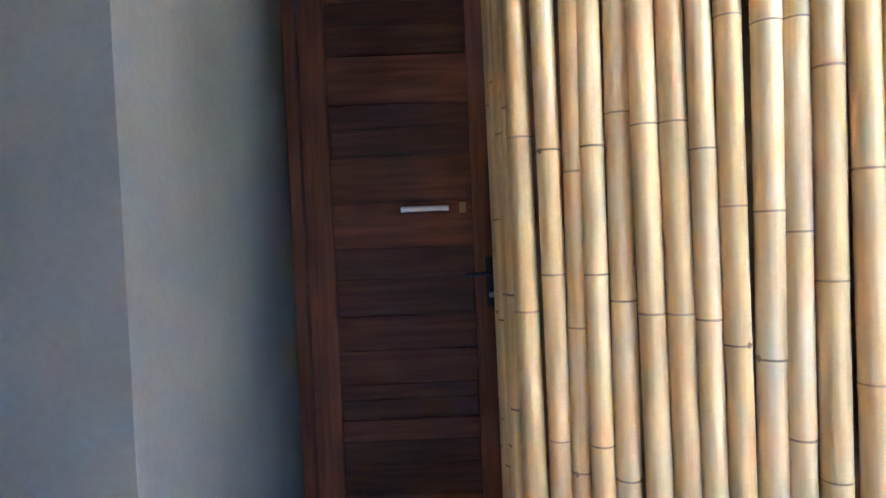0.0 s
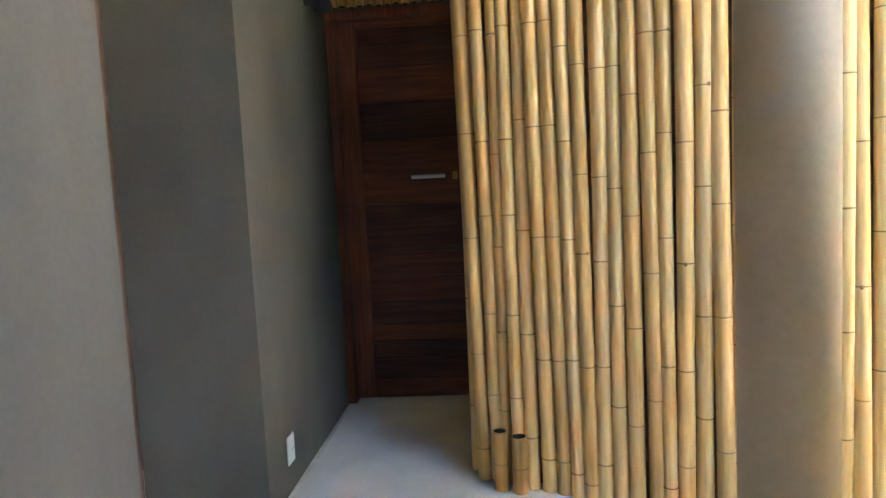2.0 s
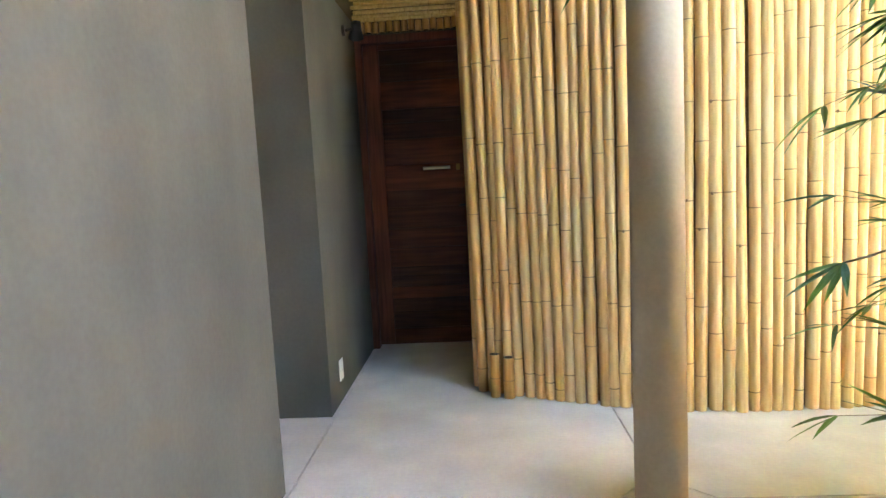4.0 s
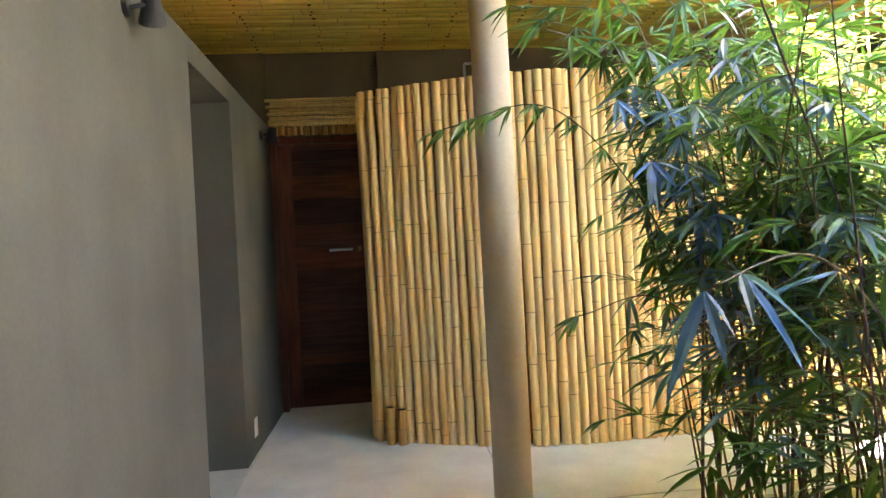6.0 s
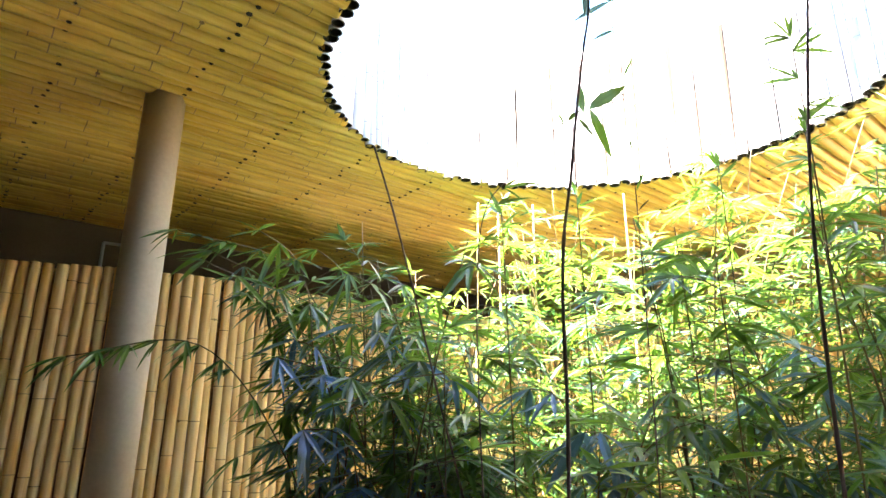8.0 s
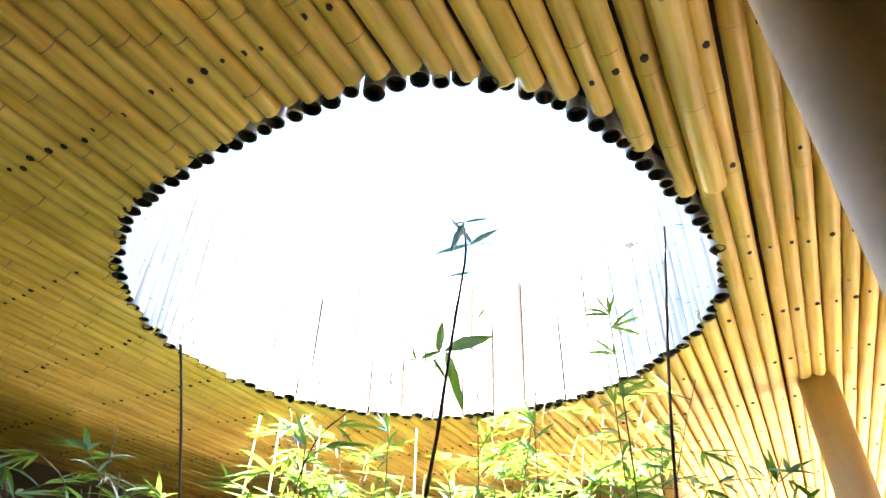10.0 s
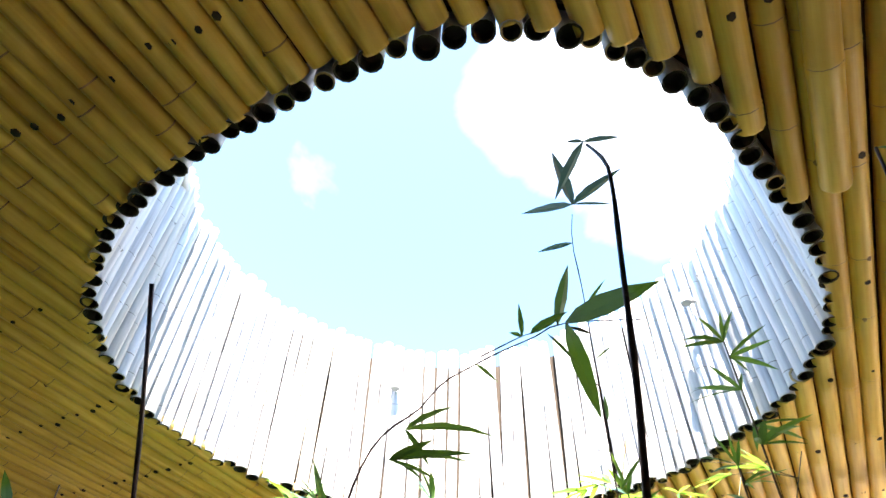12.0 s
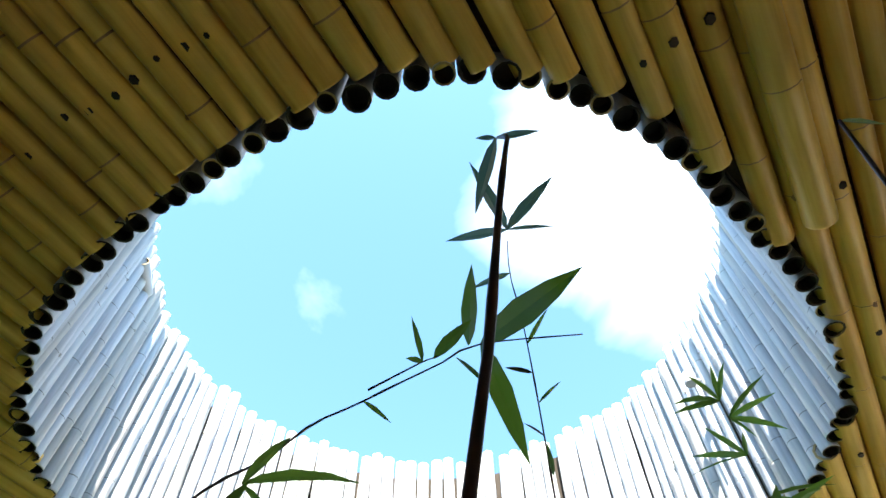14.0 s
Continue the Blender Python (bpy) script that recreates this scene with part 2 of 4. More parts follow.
def culm_geo(length, r, rng, sides=12, gap=0.3, bow=0.0, hollow=True):
    """Vertices, faces and material indices of one culm standing on its foot: 0 skin, 1 node, 2 cut rim, 3 hollow
    painted as shade.
    """
    rings = culm_rings(length, r, rng, gap)
    ph, ph2 = rng.uniform(0, 6.28), rng.uniform(0.6, 1.6)
    ang = np.arange(sides) * 2 * math.pi / sides
    V, F, I = [], [], []

    def ring(z, rad):
        ox = bow * math.sin(math.pi * ph2 * z / length + ph)
        oy = bow * math.cos(math.pi * ph2 * 0.8 * z / length + ph)
        s = len(V)
        V.extend((rad * math.cos(a) + ox, rad * math.sin(a) + oy, z) for a in ang)
        return s

    def band(a, b, mi):
        for k in range(sides):
            F.append((a + k, a + (k + 1) % sides, b + (k + 1) % sides, b + k))
            I.append(mi)

    prev = None
    starts = []
    for z, rad, mi in rings:
        s = ring(z, rad)
        if prev is not None:
            band(prev[0], s, prev[1])
        prev = (s, mi)
        starts.append(s)
    for z, rad, mi in rings:
        if mi == 1 and rng.random() < 0.35:   # bud scar beside the node
            t = rng.uniform(0, 6.283)
            ox = bow * math.sin(math.pi * ph2 * z / length + ph)
            oy = bow * math.cos(math.pi * ph2 * 0.8 * z / length + ph)
            out, tan = Vector((math.cos(t), math.sin(t), 0)), Vector((-math.sin(t), math.cos(t), 0))
            c, s = Vector((ox, oy, z + 0.004)) + out * (rad * 0.97), len(V)
            V.extend(tuple(c + tan * (0.24 * r * math.cos(q)) + Vector((0, 0, 0.3 * r * math.sin(q)))) for q in (0, 1.26, 2.51, 3.77, 5.03))
            V.append(tuple(c + out * (0.22 * r) + Vector((0, 0, 0.12 * r))))
            for k in range(5):
                F.append((s + k, s + (k + 1) % 5, s + 5))
                I.append(1)
    # shallow recess at each end; its dark colour makes the depth
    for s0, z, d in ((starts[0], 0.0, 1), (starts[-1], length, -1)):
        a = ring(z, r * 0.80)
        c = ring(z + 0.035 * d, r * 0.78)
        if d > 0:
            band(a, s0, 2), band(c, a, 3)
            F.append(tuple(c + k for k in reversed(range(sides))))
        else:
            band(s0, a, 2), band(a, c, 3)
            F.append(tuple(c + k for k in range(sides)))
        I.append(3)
    return V, F, I


def culm_mesh(name, length, r, seed, skin, sides=12, gap=0.3, bow=0.0, node=None, cut=None):
    V, F, I = culm_geo(length, r, random.Random(seed), sides, gap, bow)
    return mesh_of(name, V, F, [skin, node or M_NODE, cut or M_CUT, M_HOLLOW_SHADE], I, True)


# ---- plan ----
TOP = 2.185                    # top of the low walls
CEIL = 2.755                   # underside of the ceiling culms
HOLE = Vector((2.304, -0.515))
HOLE_R = 1.14


def hole_r(a):
    """Inner radius of the hand-built, slightly uneven round opening."""
    b = a % (2 * math.pi)
    hand = sum(k * math.exp(-((b - c) / w) ** 2) for k, c, w in ((-0.024, 3.0, 0.30), (0.036, 3.72, 0.26), (-0.032, 4.38, 0.28), (0.036, 5.05, 0.30)))
    return HOLE_R + hand - 0.014 * math.cos(2 * a) + 0.014 * math.sin(2 * a) + 0.011 * math.cos(3 * a) - 0.011 * math.sin(3 * a) - 0.045 * math.exp(-((a % (2 * math.pi) - 3.25) / 0.6) ** 2) - 0.036 * math.exp(-((a % (2 * math.pi) - 4.35) / 0.4) ** 2)


def hole_edge(y, side, extra):
    """Where a line along x at y leaves the opening widened by extra; None where it passes beside it."""
    x = HOLE.x
    extra += 0.03 * math.exp(-((y - HOLE.y + 1.0) / 0.14) ** 2) if side < 0 else 0.0
    if abs(y - HOLE.y) >= hole_r(math.copysign(math.pi / 2, y - HOLE.y)) + extra:
        return None
    while math.hypot(x - HOLE.x, y - HOLE.y) < hole_r(math.atan2(y - HOLE.y, x - HOLE.x)) + extra:
        x += side * 0.004
    return x


WALL_X = -0.38                 # face of the plaster wall
DOOR_Y = 2.90                  # face of the wall with the door
COLUMNS = [(0.957, 0.79), (1.04, -1.875), (3.70, -1.93)]

# ---- floor ----
floor = empty("floor")
tagged(floor, "pale polished concrete slabs with thin dark joints", "floor", kind="structure")
part("screed", boxed(-2.6, 7.3, -6.0, 3.2, -0.10, -0.014), M_JOINT, floor)
G, DIA = 0.004, 0.17


def slab(pts, top=0.0):
    bm = bmesh.new()
    lo = [bm.verts.new((x, y, -0.013)) for x, y in pts]
    hi = [bm.verts.new((x, y, top)) for x, y in pts]
    bm.faces.new(hi)
    for i in range(len(pts)):
        j = (i + 1) % len(pts)
        bm.faces.new((lo[i], lo[j], hi[j], hi[i]))
    return bm


# slabs past the south wall lie unseen, added to bounce sunlight inside
XS, YS = [-2.6, -0.365, 0.985, 3.70, 7.0], [-6.0, -1.865, 0.815, 3.2]
for i in range(4):
    for j in range(3):
        x0, x1, y0, y1 = XS[i] + G, XS[i + 1] - G, YS[j] + G, YS[j + 1] - G
        cut = lambda a, b: 1 <= b <= 2 and 2 <= a <= 3
        pts = []
        pts += [(x0 + DIA, y0), ] if cut(i, j) else [(x0, y0)]
        pts += [(x1 - DIA, y0), (x1, y0 + DIA)] if cut(i + 1, j) else [(x1, y0)]
        pts += [(x1, y1 - DIA), (x1 - DIA, y1)] if cut(i + 1, j + 1) else [(x1, y1)]
        pts += [(x0 + DIA, y1), (x0, y1 - DIA)] if cut(i, j + 1) else [(x0, y1)]
        pts += [(x0, y0 + DIA)] if cut(i, j) else []
        if i == 2 and j == 1:
            continue
        part("slab", slab(pts), M_CONCRETE, floor)
for cx in XS[2:4]:
    for cy in YS[1:3]:
        d = DIA - G
        part("slab", slab([(cx - d, cy), (cx, cy - d), (cx + d, cy), (cx, cy + d)]), M_CONCRETE, floor)
# the slab round the planting bed, with the round bed left open
BED_R = 1.22
sq = [(0.985 + G, YS[2] - DIA), (0.985 + G, YS[1] + DIA), (0.985 + DIA, YS[1] + G), (3.70 - DIA, YS[1] + G), (3.70 - G, YS[1] + DIA), (3.70 - G, YS[2] - DIA), (3.70 - DIA, YS[2] - G), (0.985 + DIA, YS[2] - G)]


def square_edge(a):
    """Where a ray from the bed's middle meets the outer edge of its slab."""
    d, best = Vector((math.cos(a), math.sin(a))), 9.0
    for p, q in zip(sq, sq[1:] + sq[:1]):
        p, e = Vector(p) - HOLE, Vector(q) - Vector(p)
        den = d.x * e.y - d.y * e.x
        if abs(den) > 1e-9:
            s, u = (p.x * e.y - p.y * e.x) / den, (p.x * d.y - p.y * d.x) / den
            if s > 0 and -1e-6 <= u <= 1 + 1e-6:
                best = min(best, s)
    return HOLE + d * best


angs = sorted({i * 2 * math.pi / 96 for i in range(96)} | {math.atan2(y - HOLE.y, x - HOLE.x) % (2 * math.pi) for x, y in sq})
bm = bmesh.new()
inner = [bm.verts.new((HOLE.x + BED_R * math.cos(a), HOLE.y + BED_R * math.sin(a), 0)) for a in angs]
low = [bm.verts.new((HOLE.x + BED_R * math.cos(a), HOLE.y + BED_R * math.sin(a), -0.08)) for a in angs]
outer = [bm.verts.new((*square_edge(a), 0)) for a in angs]
for i in range(len(angs)):
    j = (i + 1) % len(angs)
    bm.faces.new((inner[i], outer[i], outer[j], inner[j]))
    bm.faces.new((low[i], inner[i], inner[j], low[j]))
part("slab", bm, M_CONCRETE, floor)

bm = bmesh.new()
bmesh.ops.create_circle(bm, cap_ends=True, segments=64, radius=BED_R - 0.003)
bmesh.ops.triangulate(bm, faces=bm.faces[:])
bmesh.ops.subdivide_edges(bm, edges=bm.edges[:], cuts=5, use_grid_fill=True)
for v in bm.verts:
    p = v.co + Vector((HOLE.x, HOLE.y, 0))
    v.co = (p.x, p.y, -0.011 + 0.014 * noise.noise(p * 5) + 0.006 * noise.noise(p * 17))
bed = new("planting_bed", bpy.data.meshes.new("planting_bed"))
bm.to_mesh(bed.data)
bm.free()
bed.data.materials.append(M_GRAVEL)
tagged(bed, "round bed of pale gravel and soil under the roof opening", "planting bed", kind="structure")

ground = new("ground", mesh_of("ground", [(-400, -400, -0.11), (400, -400, -0.11), (400, 400, -0.11), (-400, 400, -0.11)], [(0, 1, 2, 3)], [M_SOIL]))
tagged(ground, "dry pale brown earth outside the walls", "ground", kind="structure")


# ---- plaster walls ----
def wall(name, boxes, material, label):
    bm = bmesh.new()
    for b in boxes:
        box(bm, *b)
    ob = new(name, bpy.data.meshes.new(name))
    bm.to_mesh(ob.data)
    bm.free()
    ob.data.materials.append(material)
    return tagged(ob, label, "wall", kind="structure")


WX0 = -0.83
LINT = 2.07
wall("wall_west", [(WX0, WALL_X, -3.45, -1.417, 0, TOP), (WX0, WALL_X, -1.417, -0.65, LINT, TOP), (WX0, WALL_X, -0.65, 0.915, 0, TOP), (WX0, WALL_X, 0.915, 1.665, LINT, TOP), (WX0, WALL_X, 1.665, 2.90, 0, TOP)], M_PLASTER, "smooth grey plaster wall with deep door openings")
# unseen slab, added to shut the dark space behind the doors
wall("wall_room", [(-1.30, -1.10, -3.45, 2.90, 0, TOP - 0.02)], M_DARK_PLASTER, "unseen dark wall added to close off behind the doors")
# outer wall is added, dark so the void over the low wall stays black
wall("wall_far_west", [(-2.6, -2.45, -3.45, 2.90, 0, 2.95)], M_DARK_PLASTER, "added dark brown wall that keeps the roof void dark")
# dark brown above the reeds stands in for shade under the ceiling
wall("wall_north", [(-2.6, -0.38, 2.90, 3.10, 0, 2.95), (0.47, 7.3, 2.90, 3.10, 0, 2.95), (-0.38, 0.47, 2.96, 3.10, 2.10, 2.95), (-0.38, 0.47, 3.0, 3.10, 0.006, 2.10)], M_DARK_PLASTER, "dark brown wall behind the screen, shade put into its colour")
# unseen wall, added; the opening's place and width set how daylight enters
wall("wall_south", [(-2.6, 3.45, -3.62, -3.45, 0, 2.83), (3.45, 4.3, -3.62, -3.45, 2.12, 2.83), (4.3, 4.9, -3.62, -3.45, 0, 2.83)], M_PLASTER, "unseen grey wall added with an opening to shape light")
wall("wall_east", [(4.95, 5.10, -0.80, 2.90, 0, 2.83)], M_OCHRE, "ochre plaster wall beyond the bamboo screen")


# ---- doors ----
def panel_door(name, label, w=0.75, h=2.10, locked=True, back=0.0, edging=None, slide=0.0):
    """Stained panel door in its frame: width along x, face at y = 0 looking to -y, foot at z = 0."""
    d = empty(name)
    tagged(d, label, "door", kind="structure")
    f = 0.045
    y0, y1 = (0.0 if edging else -0.02), 0.07 + back
    part("jamb", boxed(-f, 0, y0, y1, 0, h, 0.004), M_FRAME, d)
    part("jamb", boxed(w, w + f, y0, y1, 0, h, 0.004), M_FRAME, d)
    part("head", boxed(-f, w + f, y0 - 0.002, y1, h - 0.05, h, 0.004), M_FRAME, d)
    if edging:   # rough mortar that closes the gap round the frame
        for x0, x1, z0 in ((-f, -0.014, 0), (w + 0.014, w + f, 0), (-0.013, w + 0.013, h - 0.03)):
            bm = bmesh.new()
            bmesh.ops.create_grid(bm, x_segments=3, y_segments=70 if z0 == 0 else 4, size=0.5)
            for v in bm.verts:
                p = Vector((x0 + (v.co.x + 0.5) * (x1 - x0), -0.018, z0 + (v.co.y + 0.5) * (h - z0)))
                q = noise.noise_vector(p * 38)
                v.co = p + Vector((q.x * 0.004, -abs(q.y) * 0.006, 0))
            back_edge = bmesh.ops.extrude_edge_only(bm, edges=[e for e in bm.edges if e.is_boundary])
            for v in back_edge["geom"]:
                if isinstance(v, bmesh.types.BMVert):
                    v.co.y = 0.001
            part("edging", bm, edging, d, "rough brown mortar edge")
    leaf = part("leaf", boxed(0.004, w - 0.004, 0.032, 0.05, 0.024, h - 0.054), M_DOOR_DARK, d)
    leaf.location.y = back
    z1 = h - 0.056
    part("stile", boxed(0.005, 0.105, 0.008, 0.034, 0.022, z1, 0.003), M_FRAME, leaf)
    part("stile", boxed(w - 0.115, w - 0.005, 0.008, 0.034, 0.022, z1, 0.003), M_FRAME, leaf)
    x0, x1 = 0.106, w - 0.116
    panels = [(0.13, 0.34), (0.42, 0.56), (0.82, 1.08), (1.42, 1.62), (1.80, 2.01)]
    edges = [0.022] + [v for p in panels for v in p] + [z1]
    for a, b in zip(edges[::2], edges[1::2]):
        if b - a > 0.2:
            k = (a + b) / 2
            part("rail", boxed(x0, x1, 0.009, 0.034, a, k - 0.0015, 0.003), M_DOOR, leaf)
            part("rail", boxed(x0, x1, 0.009, 0.034, k + 0.0015, b, 0.003), M_DOOR, leaf)
        else:
            part("rail", boxed(x0, x1, 0.009, 0.034, a, b, 0.003), M_DOOR, leaf)
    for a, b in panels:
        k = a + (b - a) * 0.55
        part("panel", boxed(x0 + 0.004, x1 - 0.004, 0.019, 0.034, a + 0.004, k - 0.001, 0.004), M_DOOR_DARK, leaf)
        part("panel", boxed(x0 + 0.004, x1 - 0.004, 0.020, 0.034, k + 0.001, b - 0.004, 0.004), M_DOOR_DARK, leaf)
    e = w + slide
    bolt = part("bolt_plate", boxed(e - 0.40, e - 0.185, 0.004, 0.008, 1.202, 1.238, 0.001), M_DOOR, leaf)
    part("bolt", rod(bmesh.new(), (e - 0.385, -0.004, 1.22), (e - 0.205, -0.004, 1.22), 0.0105, 12), M_STEEL, bolt, "bright steel bolt")
    part("knob", rod(bmesh.new(), (e - 0.33, -0.004, 1.22), (e - 0.33, -0.028, 1.22), 0.006, 10), M_STEEL, bolt)
    part("keeper", boxed(e - 0.165, e - 0.14, -0.012, 0.008, 1.20, 1.24, 0.003), M_BRASS, leaf)
    if not locked:
        return d
    lock = part("lock_plate", boxed(w - 0.075, w - 0.035, 0.003, 0.008, 0.84, 1.03, 0.002), M_BLACK, leaf, "black iron lock plate")
    part("handle", rod(rod(bmesh.new(), (w - 0.055, 0.004, 0.97), (w - 0.055, -0.035, 0.97), 0.008, 10), (w - 0.055, -0.035, 0.97), (w - 0.155, -0.035, 0.965), 0.007, 10), M_BLACK, lock)
    part("escutcheon", rod(bmesh.new(), (w - 0.055, 0.004, 0.885), (w - 0.055, -0.002, 0.885), 0.011, 14), M_STEEL, lock)
    return d


door = panel_door("door_1", "closed dark red-brown panelled hardwood door with steel bolt")
door.matrix_world = pose(-0.335, 2.925, 0)
for name, x, y, back, w in (("door_2", -0.852, 0.962, 0.05, 0.657), ("door_3", -0.44, -1.37, 0.0, 0.627)):
    d = panel_door(name, "closed red-brown panelled hardwood door set into grey wall", w, 2.068, False, back, M_MUD, 0.13)
    d.matrix_world = pose(x, y, 0, 0, 0, 90)

# short upright culms over the door
strip = empty("bamboo_strip")
tagged(strip, "row of short orange bamboo pieces above the door", "bamboo trim")
shorts = [culm_mesh("short_culm", 0.068, r, 40 + i, M_STUB_CULM, 10, 0.4) for i, r in enumerate((0.021, 0.024, 0.019, 0.022))]
x, k = -0.345, 0
while x < 0.44:
    r = (0.021, 0.024, 0.019, 0.022)[k % 4]
    child("short_culm", shorts[k % 4], strip, pose(x + r, 2.872, 2.103 + 0.004 * math.sin(k * 2.1), 0, 0, 40 * k))
    x += 2 * r + 0.004
    k += 1

# reed panel over the door and along the wall behind the screen
panel = empty("reed_panel")
tagged(panel, "panel of thin horizontal bamboo reeds above the door", "bamboo panel")
reed = [culm_mesh("reed", 5.2, 0.0135, 60 + i, M_PANEL_CULM, 8, 0.36, 0.003) for i in range(5)]
for i in range(8):
    child("reed", reed[i % 5], panel, pose(-0.375 + 0.02 * math.sin(i * 3.3), 2.945 if i * 0.0275 + 2.19 > 2.1 else 2.88, 2.19 + 0.0275 * i, 0, 90, 0) @ pose(0, -0.06, 0, 0, 0, 70 * i))


# ---- bamboo screen ----
WAY = [(0.365, 1.985), (0.63, 1.86), (0.92, 1.735), (1.20, 1.64), (1.50, 1.595), (1.85, 1.59), (2.25, 1.62), (2.75, 1.66), (3.35, 1.58), (3.92, 1.28), (4.35, 0.75), (4.56, 0.05), (4.60, -0.9), (4.53, -1.8), (4.50, -3.40)]


def spline(pts, step):
    """Points at even steps along a smooth line through pts."""
    P = [Vector(p) for p in pts]
    P = [2 * P[0] - P[1]] + P + [2 * P[-1] - P[-2]]
    fine = []
    for a, b, c, d in zip(P, P[1:], P[2:], P[3:]):
        for k in range(24):
            t = k / 24
            fine.append(0.5 * ((2 * b) + (c - a) * t + (2 * a - 5 * b + 4 * c - d) * t * t + (3 * b - a - 3 * c + d) * t ** 3))
    fine.append(P[-2])
    out, run, want = [], 0.0, 0.0
    for p, q in zip(fine, fine[1:]):
        seg = (q - p).length
        while want <= run + seg:
            out.append(p + (q - p) * ((want - run) / max(seg, 1e-9)))
            want += step() if callable(step) else step
        run += seg
    return out


screen = empty("bamboo_screen")
tagged(screen, "tall curved screen of upright pale yellow bamboo culms", "bamboo wall", kind="structure")
rw = random.Random(11)
WALL_R = [0.024, 0.027, 0.028, 0.026, 0.030, 0.027, 0.024, 0.028, 0.025, 0.029, 0.027, 0.023, 0.027, 0.026]
wall_culms = [culm_mesh("culm", TOP + 0.004 * math.sin(i * 2.7), r, 100 + i, M_WALL_CULM, 14, 0.36, 0.006) for i, r in enumerate(WALL_R)]
order = [rw.randrange(len(WALL_R)) for _ in range(260)]
steps = iter([WALL_R[a] + WALL_R[b] + 0.0005 for a, b in zip(order, order[1:])])
for k, p in enumerate(spline(WAY, lambda: next(steps))):
    i = order[k]
    child("culm", wall_culms[i], screen, pose(p.x, p.y, 0.002, rw.uniform(-0.25, 0.25), rw.uniform(-0.25, 0.25), rw.uniform(0, 360)) @ (pose(0, 0, TOP, 180) if rw.random() < 0.5 else pose(0, 0, 0)))
# added strip behind the screen: blocks sky slits and keeps gaps dark
way = spline(WAY, 0.08)
bm, prev = bmesh.new(), None
for k, p in enumerate(way):
    t = (way[min(k + 1, len(way) - 1)] - way[max(k - 1, 0)]).normalized()
    off = Vector((-t.y, t.x))
    a, b = p + off * 0.042, p + off * 0.052
    row = [bm.verts.new((q.x, q.y, z)) for q in (a, b) for z in (0.0, TOP - 0.05)]
    if prev:
        bm.faces.new((prev[0], row[0], row[1], prev[1]))
        bm.faces.new((prev[2], prev[3], row[3], row[2]))
        bm.faces.new((prev[1], row[1], row[3], prev[3]))
    prev = row
part("lining", bm, M_NODE, screen, "added brown backing that closes the gaps between culms")
for k in range(11):
    i = rw.randrange(len(WALL_R))
    child("culm", wall_culms[i], screen, pose(0.340 + 0.004 * k, 2.06 + 0.072 * k, 0.002, 0, rw.uniform(-0.3, 0.3), rw.uniform(0, 360)))

for x, y, h, r in ((0.432, 1.885, 0.225, 0.027), (0.502, 1.862, 0.212, 0.030)):
    st = new("bamboo_stub", culm_mesh("bamboo_stub", h, r, int(x * 1000), M_STUB_CULM, 16, 0.14))
    st.matrix_world = pose(x, y, 0.001, 0, 0, 50)
    tagged(st, "short orange-brown cut bamboo piece standing on floor", "bamboo", "stubs at the screen's foot")

# ---- columns ----
for cx, cy in COLUMNS:
    bm = bmesh.new()
    bmesh.ops.create_cone(bm, cap_ends=True, segments=48, radius1=0.086, radius2=0.083, depth=CEIL + 0.02, matrix=Matrix.Translation((cx, cy, (CEIL + 0.02) / 2)))
    c = new("column", bpy.data.meshes.new("column"))
    bm.to_mesh(c.data)
    bm.free()
    c.data.materials.append(M_COLUMN)
    for f in c.data.polygons:
        f.use_smooth = abs(f.normal.z) < 0.5
    tagged(c, "slim round beige painted column under the bamboo ceiling", "column", "columns round the court")

# ---- ceiling ----
rc = random.Random(5)
CV, CF, CI = [], [], []


def add_geo(geo, m):
    s = len(CV)
    V, F, I = geo
    CV.extend(tuple(m @ Vector(v)) for v in V)
    CF.extend(tuple(s + i for i in f) for f in F)
    CI.extend(I)


def pole(x0, x1, y, r, z, sides=10):
    add_geo(culm_geo(x1 - x0, r, rc, sides, 0.34, 0.004), pose(x0, y, z, 0, 90, 0))


X0, X1 = -2.45, 7.3
y = -3.4
while y < 2.9:
    r = rc.uniform(0.028, 0.035)
    y += r
    z = CEIL + r + rc.uniform(-0.003, 0.006)
    cut = HOLE_R + 0.05
    west, east = hole_edge(y, -1, 0.03), hole_edge(y, 1, 0.03)
    if west is not None:
        pole(X0, west - rc.uniform(0.0, 0.022), y, r, z)
        pole(east + rc.uniform(0.0, 0.022), X1, y, r, z)
    else:
        pole(X0, X1, y, r, z)
    xr = -2.3
    while xr < X1 - 0.1:
        xx = xr + rc.gauss(0, 0.008)
        # raised dark discs for nail holes, the shade inside put into their colour
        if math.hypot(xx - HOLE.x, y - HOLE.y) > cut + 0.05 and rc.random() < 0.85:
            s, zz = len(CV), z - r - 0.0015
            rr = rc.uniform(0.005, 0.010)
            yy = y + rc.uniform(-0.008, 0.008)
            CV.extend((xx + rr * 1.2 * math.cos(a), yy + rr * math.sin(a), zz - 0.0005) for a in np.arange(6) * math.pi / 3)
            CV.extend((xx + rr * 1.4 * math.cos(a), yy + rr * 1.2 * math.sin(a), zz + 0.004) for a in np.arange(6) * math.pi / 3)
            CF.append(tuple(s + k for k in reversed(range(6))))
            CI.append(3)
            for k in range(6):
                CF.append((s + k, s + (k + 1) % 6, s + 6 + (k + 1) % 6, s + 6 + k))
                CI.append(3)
        xr += 0.472
    y += r + rc.choice((0.0005, 0.001, 0.002, 0.004))
pole(0.2, 2.0, -1.705, 0.036, CEIL - 0.004, 14)
